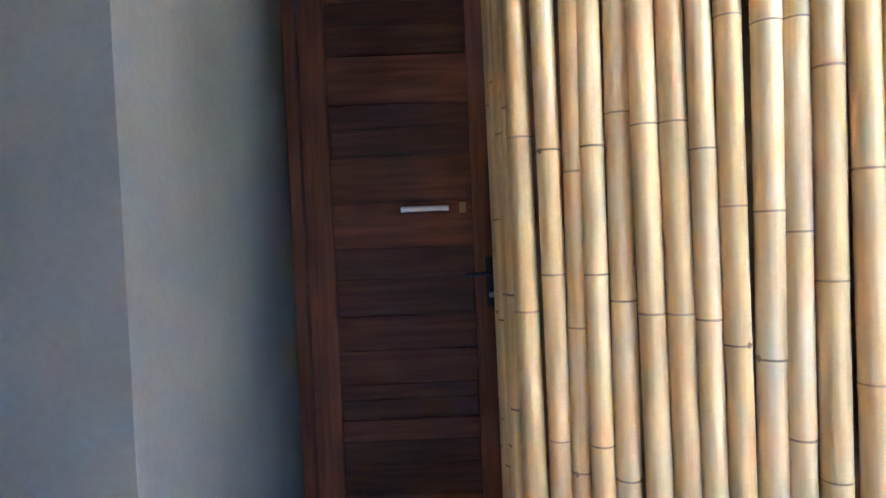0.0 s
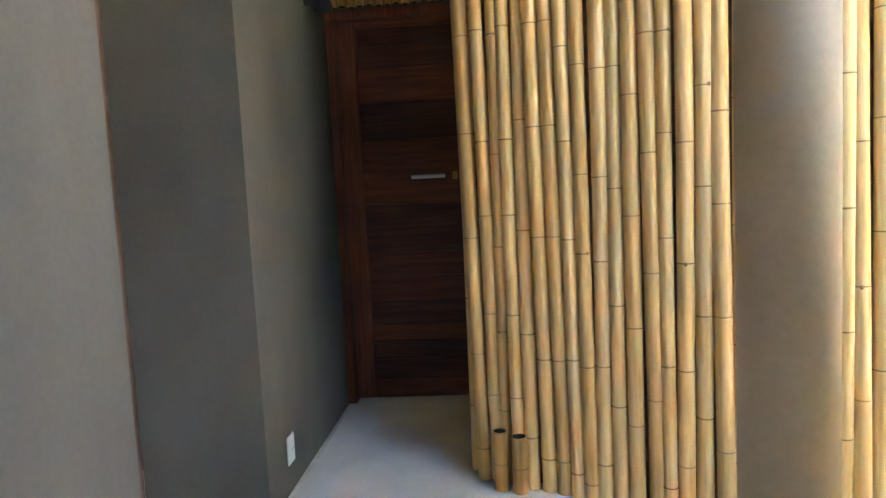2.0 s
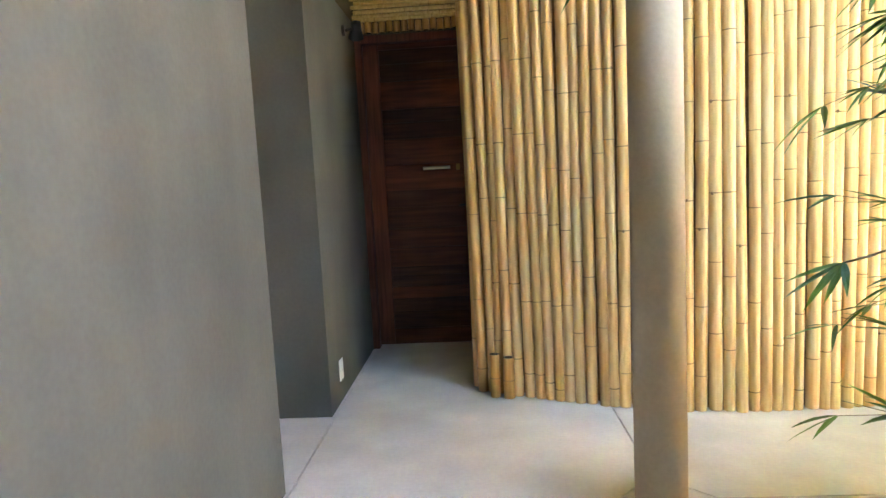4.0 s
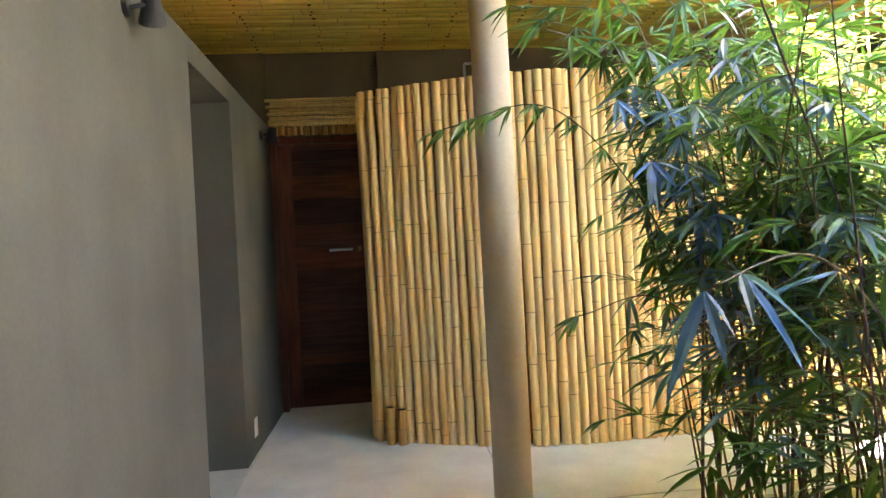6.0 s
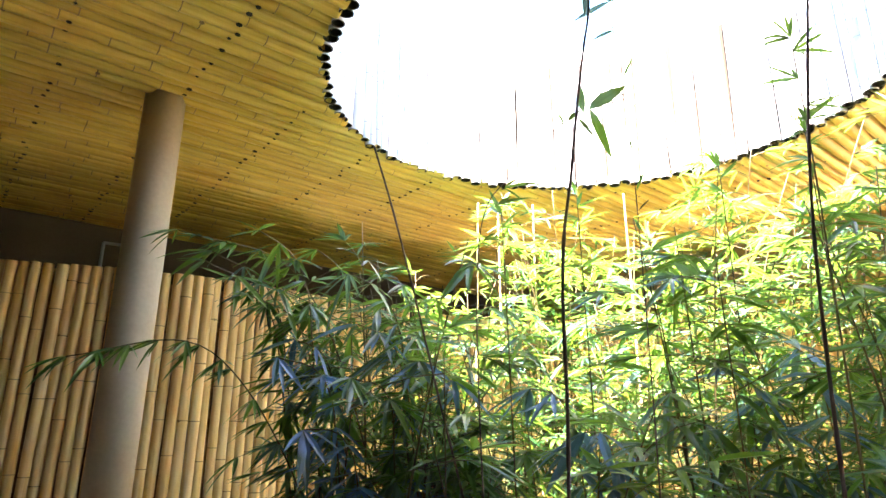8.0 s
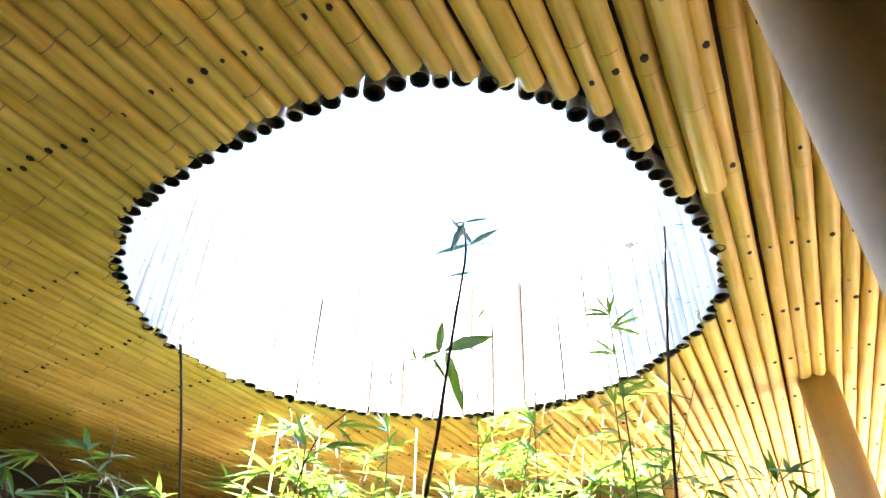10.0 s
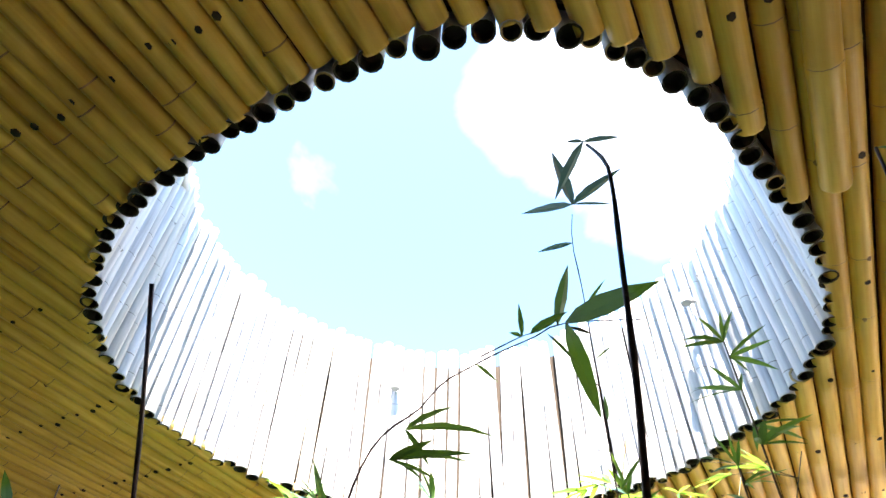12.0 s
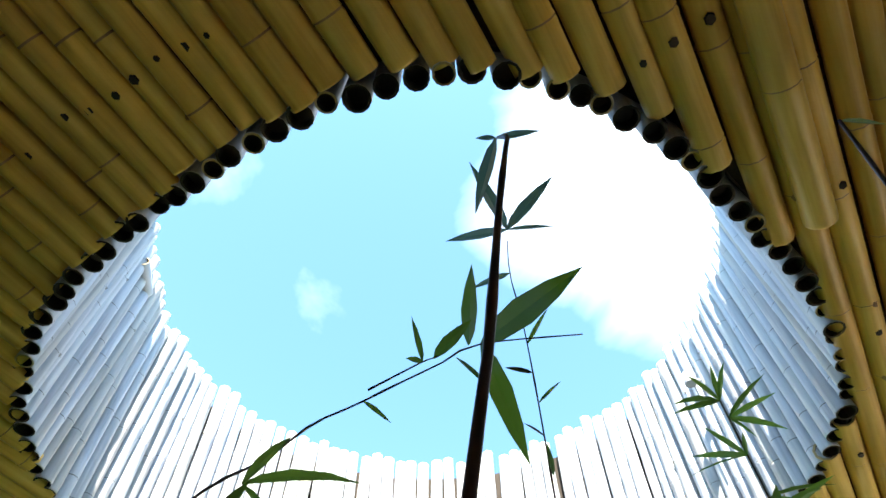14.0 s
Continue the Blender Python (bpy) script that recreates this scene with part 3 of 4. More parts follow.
ceiling = new("ceiling", mesh_of("ceiling", CV, CF, [M_CEIL_CULM, M_NODE, M_CUT, M_HOLLOW_SHADE], CI, True))
tagged(ceiling, "golden bamboo culm ceiling with a round opening", "ceiling", kind="structure")

# boards above the culms, with the round opening cut through
bm = bmesh.new()
N = 96
zb, zt = CEIL + 0.075, CEIL + 0.20


def roof_edge(a):
    dx, dy = math.cos(a), math.sin(a)
    k = min([(X1 - HOLE.x) / dx if dx > 1e-6 else 99, (-2.6 - HOLE.x) / dx if dx < -1e-6 else 99, (3.1 - HOLE.y) / dy if dy > 1e-6 else 99, (-3.45 - HOLE.y) / dy if dy < -1e-6 else 99])
    return HOLE.x + dx * k, HOLE.y + dy * k


al = sorted({i * 2 * math.pi / N for i in range(N)} | {math.atan2(b - HOLE.y, a - HOLE.x) % (2 * math.pi) for a in (-2.6, X1) for b in (-3.45, 3.1)})
rows = [[bm.verts.new((HOLE.x + (hole_r(a) + 0.062) * math.cos(a), HOLE.y + (hole_r(a) + 0.062) * math.sin(a), z)) for a in al] for z in (zb, zt)]
outs = [[bm.verts.new((*roof_edge(a), z)) for a in al] for z in (zb, zt)]
for i in range(len(al)):
    j = (i + 1) % len(al)
    bm.faces.new((rows[0][i], rows[0][j], outs[0][j], outs[0][i]))
    bm.faces.new((rows[1][i], outs[1][i], outs[1][j], rows[1][j]))
    bm.faces.new((rows[0][i], rows[1][i], rows[1][j], rows[0][j]))
    bm.faces.new((outs[0][i], outs[0][j], outs[1][j], outs[1][i]))
roof = new("roof", bpy.data.meshes.new("roof"))
bm.to_mesh(roof.data)
bm.free()
roof.data.materials.append(M_DARK_PLASTER)
tagged(roof, "dark roof deck above the bamboo ceiling", "roof", kind="structure")

# ---- shaft of upright culms round the opening ----
shaft = empty("roof_shaft")
tagged(shaft, "round shaft of whitewashed upright bamboo culms open to sky", "bamboo shaft", kind="structure")
rs = random.Random(21)
SR = [0.025, 0.027, 0.030, 0.026, 0.028, 0.024, 0.029, 0.027]
SHAFT_TOP = 3.70
# cut rims of most shaft culms are painted dark too, as if shaded
shaft_culms = [culm_mesh("shaft_culm", SHAFT_TOP - CEIL - 0.02 + 0.02 * math.sin(i * 1.9), r, 300 + i, M_SHAFT_CULM, 12, 0.27, 0.005, M_NODE_GREY, M_CUT if i == 5 else M_HOLLOW_SHADE) for i, r in enumerate(SR)]
a, i = 0.0, 0
while a < 2 * math.pi - 0.03:
    i = rs.randrange(8)
    r = SR[i]
    rad = hole_r(a) + 0.026
    a += r / rad
    child("shaft_culm", shaft_culms[i], shaft, pose(HOLE.x + rad * math.cos(a), HOLE.y + rad * math.sin(a), CEIL + 0.012 + rs.uniform(-0.012, 0.012), rs.uniform(-0.6, 0.6), rs.uniform(-0.6, 0.6), rs.uniform(0, 360)))
    a += (r + 0.0040) / rad

# added ring, no known part: its dark colour makes the shaded gaps
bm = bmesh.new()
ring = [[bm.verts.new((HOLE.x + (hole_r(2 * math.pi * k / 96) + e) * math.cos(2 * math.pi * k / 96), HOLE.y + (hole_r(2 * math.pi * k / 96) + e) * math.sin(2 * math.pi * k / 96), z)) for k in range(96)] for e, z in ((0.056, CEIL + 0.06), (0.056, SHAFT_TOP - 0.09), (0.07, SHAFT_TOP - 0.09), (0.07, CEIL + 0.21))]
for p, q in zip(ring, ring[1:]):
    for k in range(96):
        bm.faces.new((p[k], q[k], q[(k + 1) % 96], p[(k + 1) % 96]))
part("lining", bm, M_HOLLOW_SHADE, shaft, "added dark backing that paints shade between shaft culms")
for x, y, z, a in ((1.615, 0.39, 3.57, 131.0),):
    cutpiece = child("cross_culm", culm_mesh("cross_culm", 0.16, 0.024, 77, M_SHAFT_CULM, 12, 0.3), shaft, pose(x, y, z, 0, 90, a - 90) @ pose(0, 0, -0.08), "cut end of a cross culm")
post = new("post", bpy.data.meshes.new("post"))
bm = rod(bmesh.new(), (5.02, -0.98, 0), (5.02, -0.98, 2.80), 0.07, 24)
bm.to_mesh(post.data)
bm.free()
post.data.materials.append(M_COLUMN)
tagged(post, "round beige post between screen and roof edge", "post")


# ---- small fixtures ----
def shaft_lamp(a):
    """Small white fitting on the inside of the shaft at angle a (degrees)."""
    o = empty("shaft_spotlight", pose(HOLE.x, HOLE.y, 3.40, 0, 0, a) @ pose(hole_r(radians(a)) - 0.022, 0, 0))
    tagged(o, "small white spotlight fixed to the whitewashed shaft culms", "spotlight", "spotlights in the shaft")
    part("bracket", boxed(-0.012, 0.026, -0.010, 0.010, -0.006, 0.006, 0.002), M_GREYPVC, o)
    part("body", rod(bmesh.new(), (-0.024, 0, -0.012), (-0.024, 0, 0.034), 0.020, 18, 0.017), M_WHITE, o)
    part("collar", rod(bmesh.new(), (-0.024, 0, -0.026), (-0.024, 0, -0.012), 0.024, 18), M_GREYPVC, o, "grey collar")
    part("cable", rod(bmesh.new(), (0.0, 0.012, 0.0), (0.004, 0.018, -0.24), 0.0035, 6), M_GREYPVC, o)


for a in (43.0, -45.0):
    shaft_lamp(a)


def spotlight(name, m):
    o = empty(name, m)
    tagged(o, "small black swivel spotlight on the plaster wall", "wall lamp", "wall spotlights")
    part("base", rod(bmesh.new(), (0, 0, 0), (0.018, 0, 0), 0.034, 20), M_BLACK, o)
    part("arm", rod(rod(bmesh.new(), (0.015, 0, 0), (0.075, 0, 0.01), 0.008, 10), (0.075, 0, 0.01), (0.085, -0.01, 0.05), 0.008, 10), M_BLACK, o)
    bm = bmesh.new()
    prof = [(0.0, 0.012), (0.004, 0.03), (0.05, 0.034), (0.085, 0.045), (0.10, 0.047), (0.10, 0.041), (0.085, 0.038), (0.06, 0.03), (0.06, 0.0)]
    rings = [[bm.verts.new((r * math.cos(k * math.pi / 10), r * math.sin(k * math.pi / 10), -z)) for k in range(20)] for z, r in prof]
    for a, b in zip(rings, rings[1:]):
        for k in range(20):
            bm.faces.new((a[k], b[k], b[(k + 1) % 20], a[(k + 1) % 20]))
    bm.faces.new(rings[0])
    bm.transform(pose(0.085, 0.0, 0.045, 38, 12, 0))
    part("shade", bm, M_BLACK, o)
    return o


lamp = spotlight("wall_spotlight", pose(WALL_X, 0.235, 2.035))
copy_thing(lamp, pose(WALL_X, 2.55, 2.055))

outlet = empty("wall_outlet", pose(WALL_X, 1.905, 0.167))
tagged(outlet, "small white plastic wall outlet near the floor", "outlet")
part("plate", boxed(0.0, 0.007, -0.037, 0.037, -0.055, 0.055, 0.003), M_WHITE, outlet)
part("insert", boxed(0.007, 0.010, -0.022, 0.022, -0.03, 0.03, 0.002), M_WHITE, outlet)
for sy in (-0.009, 0.009):
    part("socket_hole", rod(bmesh.new(), (0.0095, sy, 0), (0.0108, sy, 0), 0.0028, 10), M_BLACK, outlet)

conduit = empty("conduit", pose(0, 0, 0))
tagged(conduit, "thin grey electrical conduit bent along the back wall", "conduit")
part("pipe", rod(bmesh.new(), (1.15, 2.86, 2.40), (1.15, 2.86, 2.62), 0.011, 10), M_GREYPVC, conduit)
part("pipe", rod(bmesh.new(), (1.15, 2.86, 2.62), (1.42, 2.86, 2.63), 0.011, 10), M_GREYPVC, conduit)


# ---- plants ----
LS, LW = (0.0, 0.16, 0.42, 0.72, 1.0), (0.12, 0.75, 1.0, 0.66, 0.0)


class Leaves:
    """Collects slender folded leaves and makes one mesh of them."""

    def __init__(self):
        self.V, self.F = [], []

    def add(self, o, d, L, W, droop, rng):
        o, d = Vector(o), Vector(d).normalized()
        side = d.cross(Vector((rng.uniform(-0.5, 0.5), rng.uniform(-0.5, 0.5), 1)))
        side = side.normalized() if side.length > 1e-4 else Vector((1, 0, 0))
        up = side.cross(d)
        s0 = len(self.V)
        for s, w in zip(LS, LW):
            c = o + d * (L * s) - Vector((0, 0, droop * L * s * s))
            if w == 0.0:
                self.V.append(tuple(c))
            else:
                h = side * (W * w / 2)
                lift = up * (W * w * 0.16)
                self.V += [tuple(c - h + lift), tuple(c), tuple(c + h + lift)]
        for k in range(3):
            a = s0 + 3 * k
            self.F += [(a, a + 1, a + 4, a + 3), (a + 1, a + 2, a + 5, a + 4)]
        a = s0 + 9
        self.F += [(a, a + 1, s0 + 12), (a + 1, a + 2, s0 + 12)]

    def fan(self, o, d, n, L, rng, spread=0.9):
        """n leaves that spread like fingers from the end of a twig."""
        d = Vector(d).normalized()
        side = d.cross(Vector((0, 0, 1)))
        side = side.normalized() if side.length > 1e-3 else Vector((1, 0, 0))
        for k in range(n):
            a = (k / max(n - 1, 1) - 0.5) * 2 * spread + rng.uniform(-0.15, 0.15)
            v = d * math.cos(a) + side * math.sin(a) + Vector((0, 0, rng.uniform(-0.35, 0.15)))
            l = L * rng.uniform(0.65, 1.15) * (1 - 0.25 * abs(a) / 1.2)
            self.add(Vector(o), v, l, l * rng.uniform(0.105, 0.16), rng.uniform(0.0, 0.3), rng)

    def mesh(self, name, material):
        return mesh_of(name, self.V, self.F, [material])


class Tubes:
    """Collects tapered stalks and makes one mesh of them."""

    def __init__(self, sides=5):
        self.V, self.F, self.n = [], [], sides

    def add(self, pts, r0, r1, nodes=0.0):
        pts = [Vector(p) for p in pts]
        prev = None
        for i, p in enumerate(pts):
            t = (pts[min(i + 1, len(pts) - 1)] - pts[max(i - 1, 0)]).normalized()
            u = t.cross(Vector((0.3, 0.9, 0.1))).normalized()
            w = t.cross(u)
            r = r0 + (r1 - r0) * i / (len(pts) - 1)
            if nodes and i % 4 == 2:
                r *= 1 + nodes
            s = len(self.V)
            for k in range(self.n):
                a = 2 * math.pi * k / self.n
                self.V.append(tuple(p + u * (r * math.cos(a)) + w * (r * math.sin(a))))
            if prev is not None:
                for k in range(self.n):
                    j = (k + 1) % self.n
                    self.F.append((prev + k, prev + j, s + j, s + k))
            prev = s
        self.F.append(tuple(prev + k for k in range(self.n)))

    def mesh(self, name, material):
        return mesh_of(name, self.V, self.F, [material], None, True)


def allowed(p):
    """Room that the walkway beside the bed, the ceiling and the columns leave for leaves."""
    if p.z < 0.06 or p.x < 0.95 or (p.x < 1.35 and p.y < -0.75) or (p.y < -1.25 and p.x < 1.9):
        return False
    return p.z < 2.68 and p.y < 1.35 and p.x < 4.1 and p.y > -2.1


def stalk(base, lean, h, bend, steps=16):
    b = Vector(base)
    return [b + Vector((lean[0] * (s + bend * s ** 3), lean[1] * (s + bend * s ** 3), h * (s - 0.10 * bend * s ** 3))) for s in (k / steps for k in range(steps + 1))]


def bamboo_plant(x, y, n, h, seed, dense=1.0, leaf=0.13, low=0.18):
    rng = random.Random(seed)
    o = empty("bamboo_plant", pose(x, y, 0))
    tagged(o, "leafy green garden bamboo growing in the soil bed", "bamboo plant", "bamboo in the bed")
    tw, lv = Tubes(4), Leaves()
    at = Vector((x, y, 0))
    for _ in range(n):
        a = rng.uniform(0, 2 * math.pi)
        hh = h * rng.uniform(0.72, 1.05)
        k = rng.uniform(0.1, 0.42)
        bx, by = rng.uniform(-0.16, 0.16), rng.uniform(-0.16, 0.16)
        bend = rng.uniform(0.1, 0.9)
        path = stalk((bx, by, -0.02), (k * math.cos(a), k * math.sin(a)), hh, bend)
        if not (path[-1] + at).x > 1.32:   # no culm leans out over the walkway
            path = stalk((bx, by, -0.02), (abs(k * math.cos(a)) * 0.3, k * math.sin(a)), hh, bend)
        cu = Tubes(6)
        cu.add(path, rng.uniform(0.0035, 0.0075), 0.0015, 0.15)
        child("culm", cu.mesh("culm", M_STEM), o)
        z = low * hh
        while z < hh * 0.98:
            f = z / hh * 16
            i = min(int(f), 15)
            p = path[i].lerp(path[i + 1], f - i)
            for _ in range(rng.choice((1, 1, 2))):
                b = rng.uniform(0, 2 * math.pi)
                L = rng.uniform(0.12, 0.42) * (1.15 - 0.5 * z / hh)
                d = Vector((math.cos(b), math.sin(b), rng.uniform(0.0, 0.7)))
                pts = [p + d * (L * s) - Vector((0, 0, 0.28 * L * s * s)) for s in (0, 0.33, 0.66, 1.0)]
                if not allowed(pts[3] + at) or not allowed(pts[2] + at):
                    continue
                tw.add(pts, 0.0018, 0.0008)
                for q, e in ((pts[3], pts[3] - pts[2]), (pts[2], pts[2] - pts[1]), (pts[1], pts[1] - pts[0])):
                    if rng.random() < 0.8 * dense:
                        e = e.normalized() + Vector((rng.uniform(-0.6, 0.6), rng.uniform(-0.6, 0.6), rng.uniform(-0.3, 0.3)))
                        lv.fan(q, e, rng.choice((3, 4, 5, 6)), leaf * rng.uniform(0.75, 1.25), rng)
            z += rng.uniform(0.07, 0.14)
    tagged(child("twig", tw.mesh("twig", M_STEM), o), kind="stuff")
    tagged(child("foliage", lv.mesh("foliage", M_LEAF), o), kind="stuff")
    return o


CLUMPS = [(1.48, -0.28, 9, 1.95, 0.15, 0.36), (1.62, 0.08, 9, 2.05, 0.14, 0.38), (1.60, -0.68, 8, 1.60, 0.16, 0.38), (1.92, 0.25, 9, 2.15, 0.14, 0.3), (2.05, -0.30, 6, 1.95, 0.15, 0.50), (2.25, 0.35, 8, 2.35, 0.14, 0.4), (2.55, -0.30, 7, 2.50, 0.13, 0.45), (2.95, 0.12, 8, 2.70, 0.13, 0.45), (2.30, -0.90, 6, 2.10, 0.14, 0.50), (2.90, -0.75, 8, 2.50, 0.13, 0.45), (3.20, -0.30, 7, 2.70, 0.13, 0.45), (2.05, -1.20, 7, 1.90, 0.15, 0.40), (2.65, 0.42, 8, 2.55, 0.13, 0.45), (2.75, -1.22, 8, 2.45, 0.13, 0.4), (3.05, 0.30, 6, 2.65, 0.13, 0.45), (3.15, -1.02, 9, 2.66, 0.13, 0.45), (2.45, -1.38, 8, 2.30, 0.13, 0.45), (2.60, -0.62, 8, 2.50, 0.13, 0.5)]
for i, (x, y, n, h, lf, low) in enumerate(CLUMPS):
    bamboo_plant(x, y, n, h, 500 + i, 0.8 if i < 3 else 1.0, lf, low)


def long_branch(label, pts, r, fans, seed, dark=False, blue=False):
    """A single long stem with its own leaf fans: (place along it 0..1, direction, leaves, length)."""
    rng = random.Random(seed)
    o = empty("bamboo_plant", Matrix.Translation((pts[0][0], pts[0][1], 0)))
    tagged(o, label, "bamboo plant", "single stems in the bed")
    base = Vector((pts[0][0], pts[0][1], 0))
    path = spline(pts, 0.04)
    tb = Tubes(7)
    tb.add([p - base for p in path], r, r * 0.45, 0.2)
    child("stem", tb.mesh("stem", M_STEM_DARK if dark else M_STEM), o)
    for f, d, n, L in fans:
        lv = Leaves()
        lv.fan(path[min(int(f * (len(path) - 1)), len(path) - 1)] - base, d, n, L, rng)
        child("leaf_fan", lv.mesh("leaf_fan", M_LEAF_SHEEN if blue else M_LEAF), o)
    return o


long_branch("thin arching bamboo branch with drooping leaf fans", [(1.75, -0.30, 0), (1.55, -0.25, 0.6), (1.25, -0.20, 0.98), (0.98, -0.175, 0.95)], 0.004, [(1.0, (-1, 0, -0.7), 6, 0.13), (0.9, (-0.2, -0.6, -1), 4, 0.12), (0.8, (0.3, 0.4, -0.8), 4, 0.12), (0.62, (-0.8, 0.5, 0), 4, 0.12)], 1)
long_branch("thin arching bamboo branch with large dark leaves", [(1.70, -0.75, 0), (1.55, -0.78, 0.7), (1.25, -0.86, 1.10), (0.94, -0.92, 1.06)], 0.004, [(1.0, (-0.5, -0.3, -1), 5, 0.17), (0.95, (0.6, -0.6, -0.9), 4, 0.16), (0.8, (-0.6, 0.6, -0.2), 4, 0.14), (0.65, (0.2, -0.9, 0), 4, 0.14)], 2, blue=True)
long_branch("leafy bamboo branch reaching past the column", [(1.75, -0.15, 0.0), (1.60, 0.0, 1.2), (1.35, 0.15, 1.9), (0.93, 0.23, 2.02)], 0.004, [(f, (-1, 0.8 * (-1) ** k, -0.1 - 0.3 * (k % 3)), 6, 0.13) for k, f in enumerate((0.66, 0.68, 0.70, 0.73, 0.75, 0.78, 0.80, 0.82, 0.84, 0.86, 0.88, 0.90, 0.92, 0.94, 0.95, 0.97, 1.0))], 3)
long_branch("leafy bamboo branch reaching past the column", [(1.60, -0.20, 0.0), (1.40, -0.05, 1.0), (1.05, 0.08, 1.60), (0.62, 0.12, 1.56)], 0.004, [(f, (-1, 0.8 * (-1) ** k, -0.5 - 0.3 * (k % 2)), 6, 0.12) for k, f in enumerate((0.55, 0.58, 0.62, 0.66, 0.70, 0.74, 0.78, 0.81, 0.84, 0.87, 0.9, 0.93, 0.95, 0.98, 1.0))], 4)
long_branch("thin arching bamboo branch, blue sky sheen painted on leaves", [(1.85, -0.45, 0.0), (1.75, -0.5, 0.8), (1.54, -0.56, 1.20)], 0.004, [(1.0, (-0.8, -0.5, -0.3), 7, 0.19), (0.93, (0.2, -1, -0.5), 5, 0.17), (0.8, (-0.7, 0.3, 0.1), 5, 0.16)], 5, blue=True)
long_branch("low bamboo branch, blue sky sheen painted on long leaves", [(1.95, -1.30, 0), (1.60, -1.36, 0.75), (1.38, -1.42, 1.02), (1.16, -1.45, 1.08)], 0.004, [(1.0, (-0.9, -0.2, -0.3), 5, 0.2), (0.96, (0.3, -0.9, -0.4), 4, 0.2), (0.9, (-0.8, 0.5, -0.1), 5, 0.2), (0.82, (0.2, -1, 0.0), 4, 0.18), (0.75, (-0.5, 0.8, 0.1), 4, 0.18), (0.66, (0.4, -0.8, 0.2), 4, 0.17)], 41, blue=True)
rb = random.Random(77)
ARCHES = [(1.04, 0.20, 1.96), (1.12, 0.06, 1.80), (1.12, -0.18, 1.58), (0.98, 0.10, 1.90), (1.25, 0.12, 1.85), (1.22, -0.05, 1.66), (1.38, -0.20, 1.70), (1.30, -0.32, 1.52), (1.15, -0.28, 1.38), (1.48, -0.38, 1.58), (1.52, -0.10, 1.78), (1.68, -0.62, 1.50), (1.70, -0.80, 1.38), (1.85, -0.95, 1.42), (1.95, -1.05, 1.55), (2.15, -1.15, 1.62), (2.30, -1.30, 1.78), (1.10, 0.02, 2.02), (1.36, 0.10, 2.02), (1.55, 0.02, 1.98), (1.30, -0.22, 1.86)]
for i, e in enumerate(ARCHES):
    e = Vector(e)
    foot = Vector((max(1.55, e.x + rb.uniform(0.3, 0.5)), e.y + rb.uniform(-0.15, 0.1), 0))
    knee = foot.lerp(e, 0.4) + Vector((0, 0, 0.36 * e.z))
    crook = (knee + e) / 2 + Vector((0.05, 0, 0.13))
    n = rb.randint(12, 16)
    long_branch("leafy bamboo branch arching over the bed's edge", [foot, knee, crook, e], 0.004, [(0.50 + 0.5 * k / (n - 1), (-1 + 0.5 * (k % 3), 0.9 * (-1) ** k, -0.15 - 0.3 * (k % 3)), rb.choice((4, 5, 6, 7)), rb.uniform(0.13, 0.20)) for k in range(n)], 60 + i, blue=e.z < 1.72 and i % 3 != 1)
for i, (x, y, z) in enumerate(((1.898, -0.683, 2.147), (2.118, -1.052, 2.187), (1.609, -0.629, 2.01), (2.165, -1.286, 2.235))):
    long_branch("slim bamboo stem with a spread tuft of leaves", [(x + 0.10, y + 0.04, 0), (x + 0.06, y + 0.02, 1.0), (x, y, z)], 0.0035, [(1.0, (-0.4, 0.4, 0.9), 5, 0.12), (0.99, (0.3, -0.9, 0.5), 4, 0.11), (0.97, (-0.3, 0.9, 0.3), 4, 0.12), (0.93, (0.5, 0.6, 0.2), 4, 0.12), (0.9, (-0.5, -0.7, 0.2), 4, 0.12)], 80 + i)
long_branch("bare dark bamboo shoot leaning over the bed", [(2.05, -0.22, 0.0), (1.72, -0.42, 0.9), (1.376, -0.61, 1.50), (1.15, -0.755, 1.815), (1.02, -0.834, 1.975)], 0.0048, [], 6, True)
long_branch("tall bare bamboo shoot with one green tip leaf", [(1.46, -1.46, 0.0), (1.45, -1.48, 0.9), (1.45, -1.495, 1.48), (1.445, -1.52, 1.82), (1.421, -1.592, 2.264)], 0.0048, [(1.0, (-0.1, -0.1, 1), 1, 0.09)], 7, True)

# tall stem with a bent tip in front of the opening, and the thin twigs of broad leaves beside it
rt = random.Random(9)


def twig_leaf(parent, org, base, tip, width, material):
    lv, base, tip = Leaves(), Vector(base), Vector(tip)
    L = (tip - base).length
    lv.add(base - org, tip - base, L, max(0.007, L * width), 0.03, rt)
    child("leaf", lv.mesh("leaf", material), parent)


BEND, TIP = Vector((1.183, -1.275, 2.05)), Vector((1.247, -1.249, 2.235))
shoot = long_branch("tall dark bamboo shoot with a bent leafy tip", [(1.19, -1.08, 0.0), (1.18, -1.19, 1.2), (1.136, -1.24, 1.62), (1.150, -1.258, 1.80), (1.166, -1.268, 1.94), BEND, (1.207, -1.272, 2.13), TIP], 0.0048, [], 8, True)
SHOOT = Vector((1.19, -1.08, 0.0))
for tip in ((1.269, -1.296, 2.246), (1.232, -1.230, 2.228), (1.317, -1.183, 2.228)):
    twig_leaf(shoot, SHOOT, TIP, tip, 0.19, M_LEAF_SHEEN)

ORG = Vector((1.46, -1.14, 0))
whorl, low_node = Vector((1.402, -1.190, 2.304)), Vector((1.435, -1.172, 2.255))
sprig = empty("bamboo_plant", Matrix.Translation(ORG))
tagged(sprig, "thin upright bamboo twig with a whorl of narrow leaves", "bamboo plant")
tb = Tubes(6)
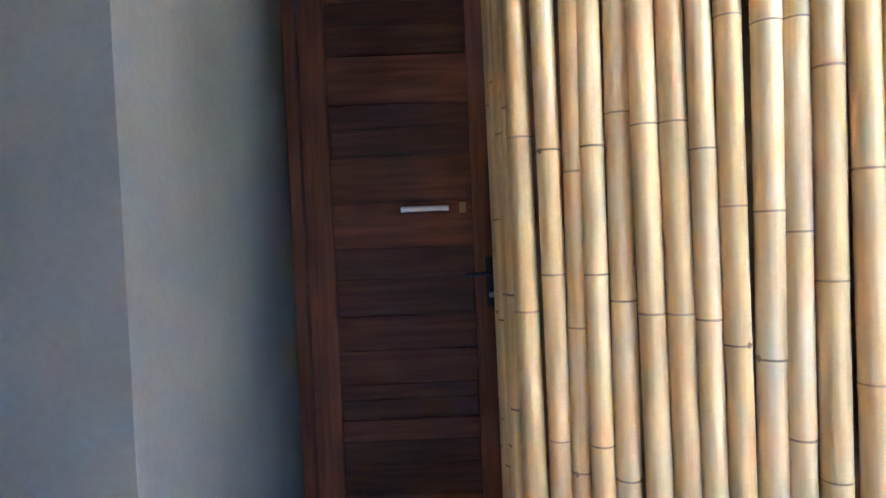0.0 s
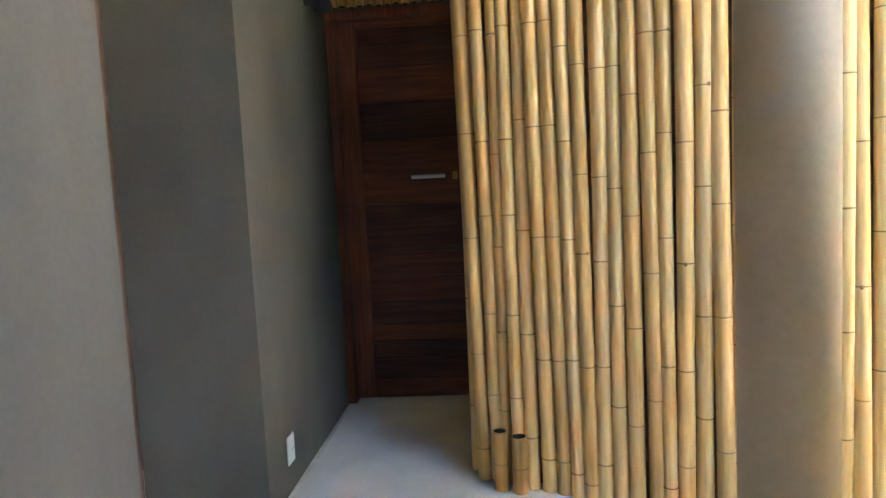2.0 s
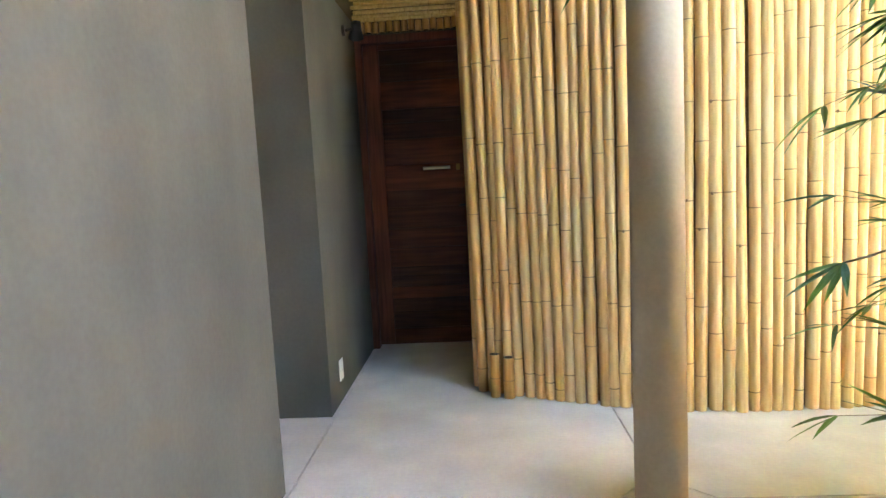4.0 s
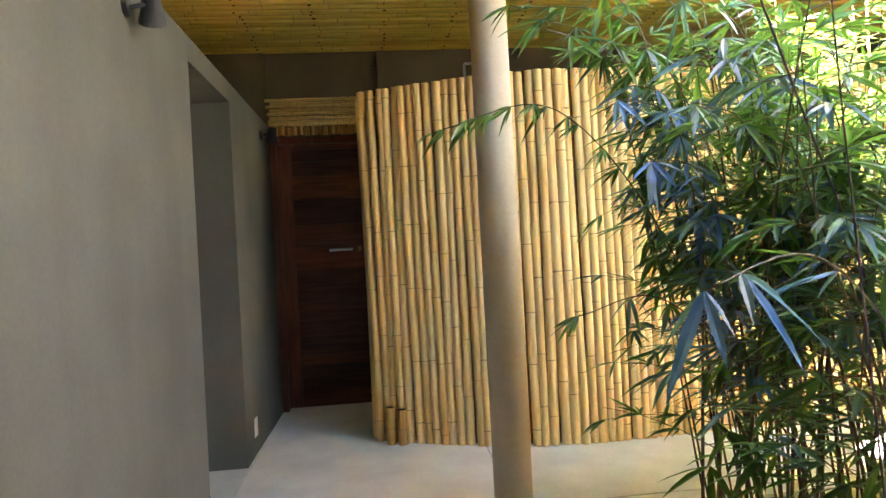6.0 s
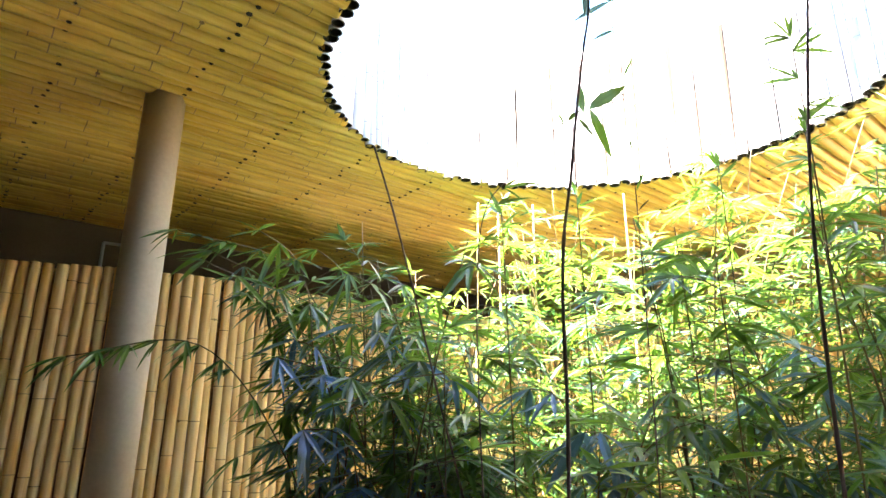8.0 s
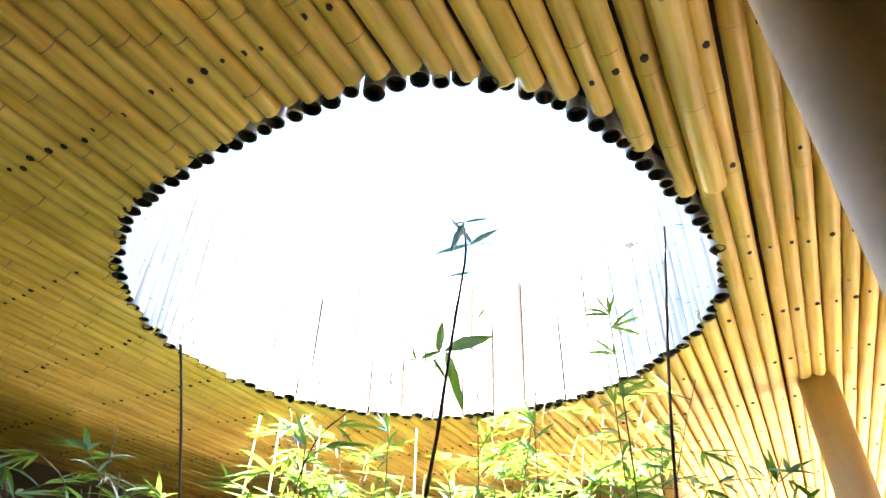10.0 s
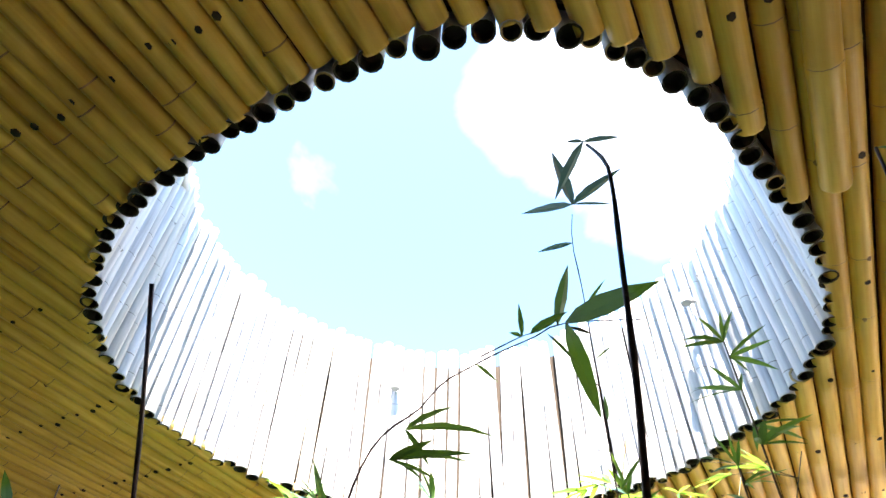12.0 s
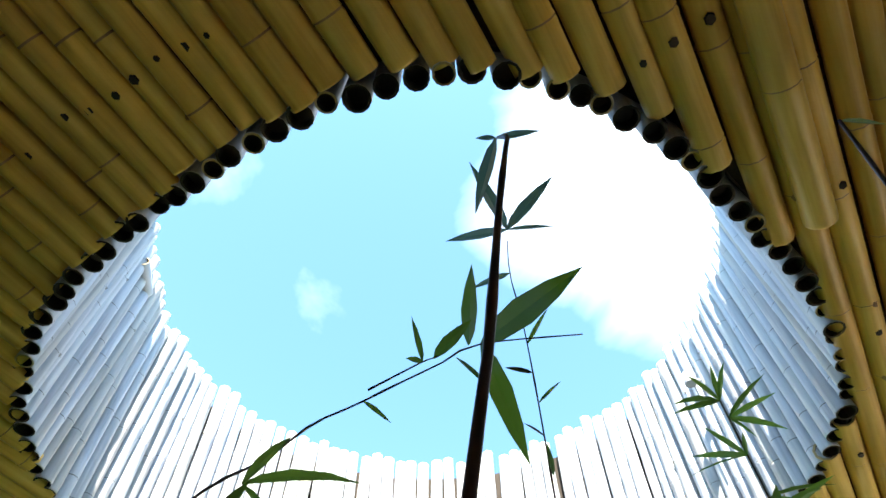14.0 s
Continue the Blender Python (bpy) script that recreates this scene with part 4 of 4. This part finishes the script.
tb.add([p - ORG for p in spline([ORG, (1.50, -1.15, 1.2), (1.49, -1.160, 1.95), (1.465, -1.168, 2.17), low_node, whorl], 0.03)], 0.0026, 0.0007, 0.4)
child("stem", tb.mesh("stem", M_STEM_DARK), sprig)
for node, tip in ((whorl, (1.281, -1.198, 2.294)), (whorl, (1.346, -1.281, 2.282)), (whorl, (1.432, -1.250, 2.307)), (whorl, (1.355, -1.119, 2.271)), (low_node, (1.435, -1.113, 2.262))):
    twig_leaf(sprig, ORG, node, tip, 0.17, M_LEAF_SHEEN)
for k in range(9):   # small dry side shoots lower down
    p = Vector((1.470 + 0.02 * (k / 8), -1.166, 2.15 - 0.045 * k))
    d = Vector((rt.uniform(-0.5, 0.5), rt.uniform(-0.9, 0.9), rt.uniform(0.2, 0.9))).normalized()
    twig_leaf(sprig, ORG, p, p + d * rt.uniform(0.03, 0.055), 0.13, M_STEM if k % 2 else M_LEAF)

ORG = Vector((1.30, -0.95, 0))
JN, FORK = Vector((1.334, -1.168, 2.021)), Vector((1.306, -1.121, 1.997))
twig = empty("bamboo_plant", Matrix.Translation(ORG))
tagged(twig, "thin bamboo twig with broad blue-green leaves against sky", "bamboo plant")
tb = Tubes(6)
tb.add([p - ORG for p in spline([ORG, (1.24, -0.95, 1.0), (1.19, -0.98, 1.72), (1.252, -1.027, 1.903), (1.296, -1.066, 1.968), (1.321, -1.130, 2.003), JN, (1.393, -1.268, 2.036)], 0.02)], 0.0030, 0.0007, 0.3)
child("stem", tb.mesh("stem", M_STEM_DARK), twig)
tb = Tubes(5)
tb.add([p - ORG for p in spline([(1.290, -1.075, 1.972), FORK, (1.311, -1.135, 2.001)], 0.01)], 0.0012, 0.0006)
child("side_twig", tb.mesh("side_twig", M_STEM_DARK), twig)
for base, tip, w in ((JN, (1.287, -1.288, 2.006), 0.21), ((1.322, -1.161, 2.012), (1.264, -1.198, 2.047), 0.21), (JN, (1.386, -1.179, 1.918), 0.19), ((1.323, -1.146, 2.005), (1.331, -1.176, 1.955), 0.2), ((1.311, -1.130, 2.001), (1.283, -1.185, 1.996), 0.22), (FORK, (1.264, -1.135, 2.011), 0.16), (FORK, (1.296, -1.109, 2.0), 0.2), ((1.296, -1.066, 1.968), (1.315, -1.085, 1.95), 0.14)):
    twig_leaf(twig, ORG, base, tip, w, M_LEAF)
for o, k in (((1.225, -1.005, 1.83), 5), ((1.20, -0.985, 1.75), 5), ((1.235, -1.015, 1.865), 3)):
    lv = Leaves()
    lv.fan(Vector(o) - ORG, Vector((0.45, -0.75, 0.25)), k, 0.085, rt)
    child("leaf", lv.mesh("leaf", M_LEAF), twig)
long_branch("slim bamboo stem with pale green leaf tufts", [(2.10, -1.30, 0.0), (2.05, -1.32, 1.2), (2.02, -1.34, 2.0), (2.0, -1.343, 2.40)], 0.004, [(1.0, (-0.3, 0.3, 1), 5, 0.12), (0.985, (0.2, -1, 0.3), 4, 0.12), (0.96, (-0.6, 0.6, 0.4), 4, 0.12), (0.93, (0.6, -0.6, 0.2), 4, 0.12), (0.9, (-0.6, -0.5, 0.3), 5, 0.12), (0.86, (0.5, 0.7, 0.3), 5, 0.12)], 10)
# canes whose pale colour stands in for the sun on them
for i, (x, y, h, l) in enumerate(((2.60, 0.40, 2.62, 0.06), (2.75, 0.28, 2.60, 0.0), (2.52, 0.46, 2.55, -0.1), (3.05, -0.10, 2.60, 0.02))):
    o = long_branch("dry bamboo cane painted pale as sunlit, among the leaves", [(x, y, 0), (x + l * 0.3, y, 1.2), (x + l, y + l, h)], 0.009, [], 20 + i)
    o.children[0].data.materials[0] = M_STEM_SUNLIT

# dry leaves on the bed
lv, rl = Leaves(), random.Random(31)
for _ in range(900):
    a, rr = rl.uniform(0, 6.283), BED_R * math.sqrt(rl.random()) * 0.99
    lv.add((HOLE.x + rr * math.cos(a), HOLE.y + rr * math.sin(a), 0.012 + rl.uniform(0, 0.01)), (rl.uniform(-1, 1), rl.uniform(-1, 1), rl.uniform(-0.05, 0.1)), rl.uniform(0.06, 0.12), rl.uniform(0.008, 0.016), 0.02, rl)
litter = new("leaf_litter", lv.mesh("leaf_litter", M_LITTER))
tagged(litter, "dry tan bamboo leaves scattered on the soil", "leaf litter", kind="stuff")
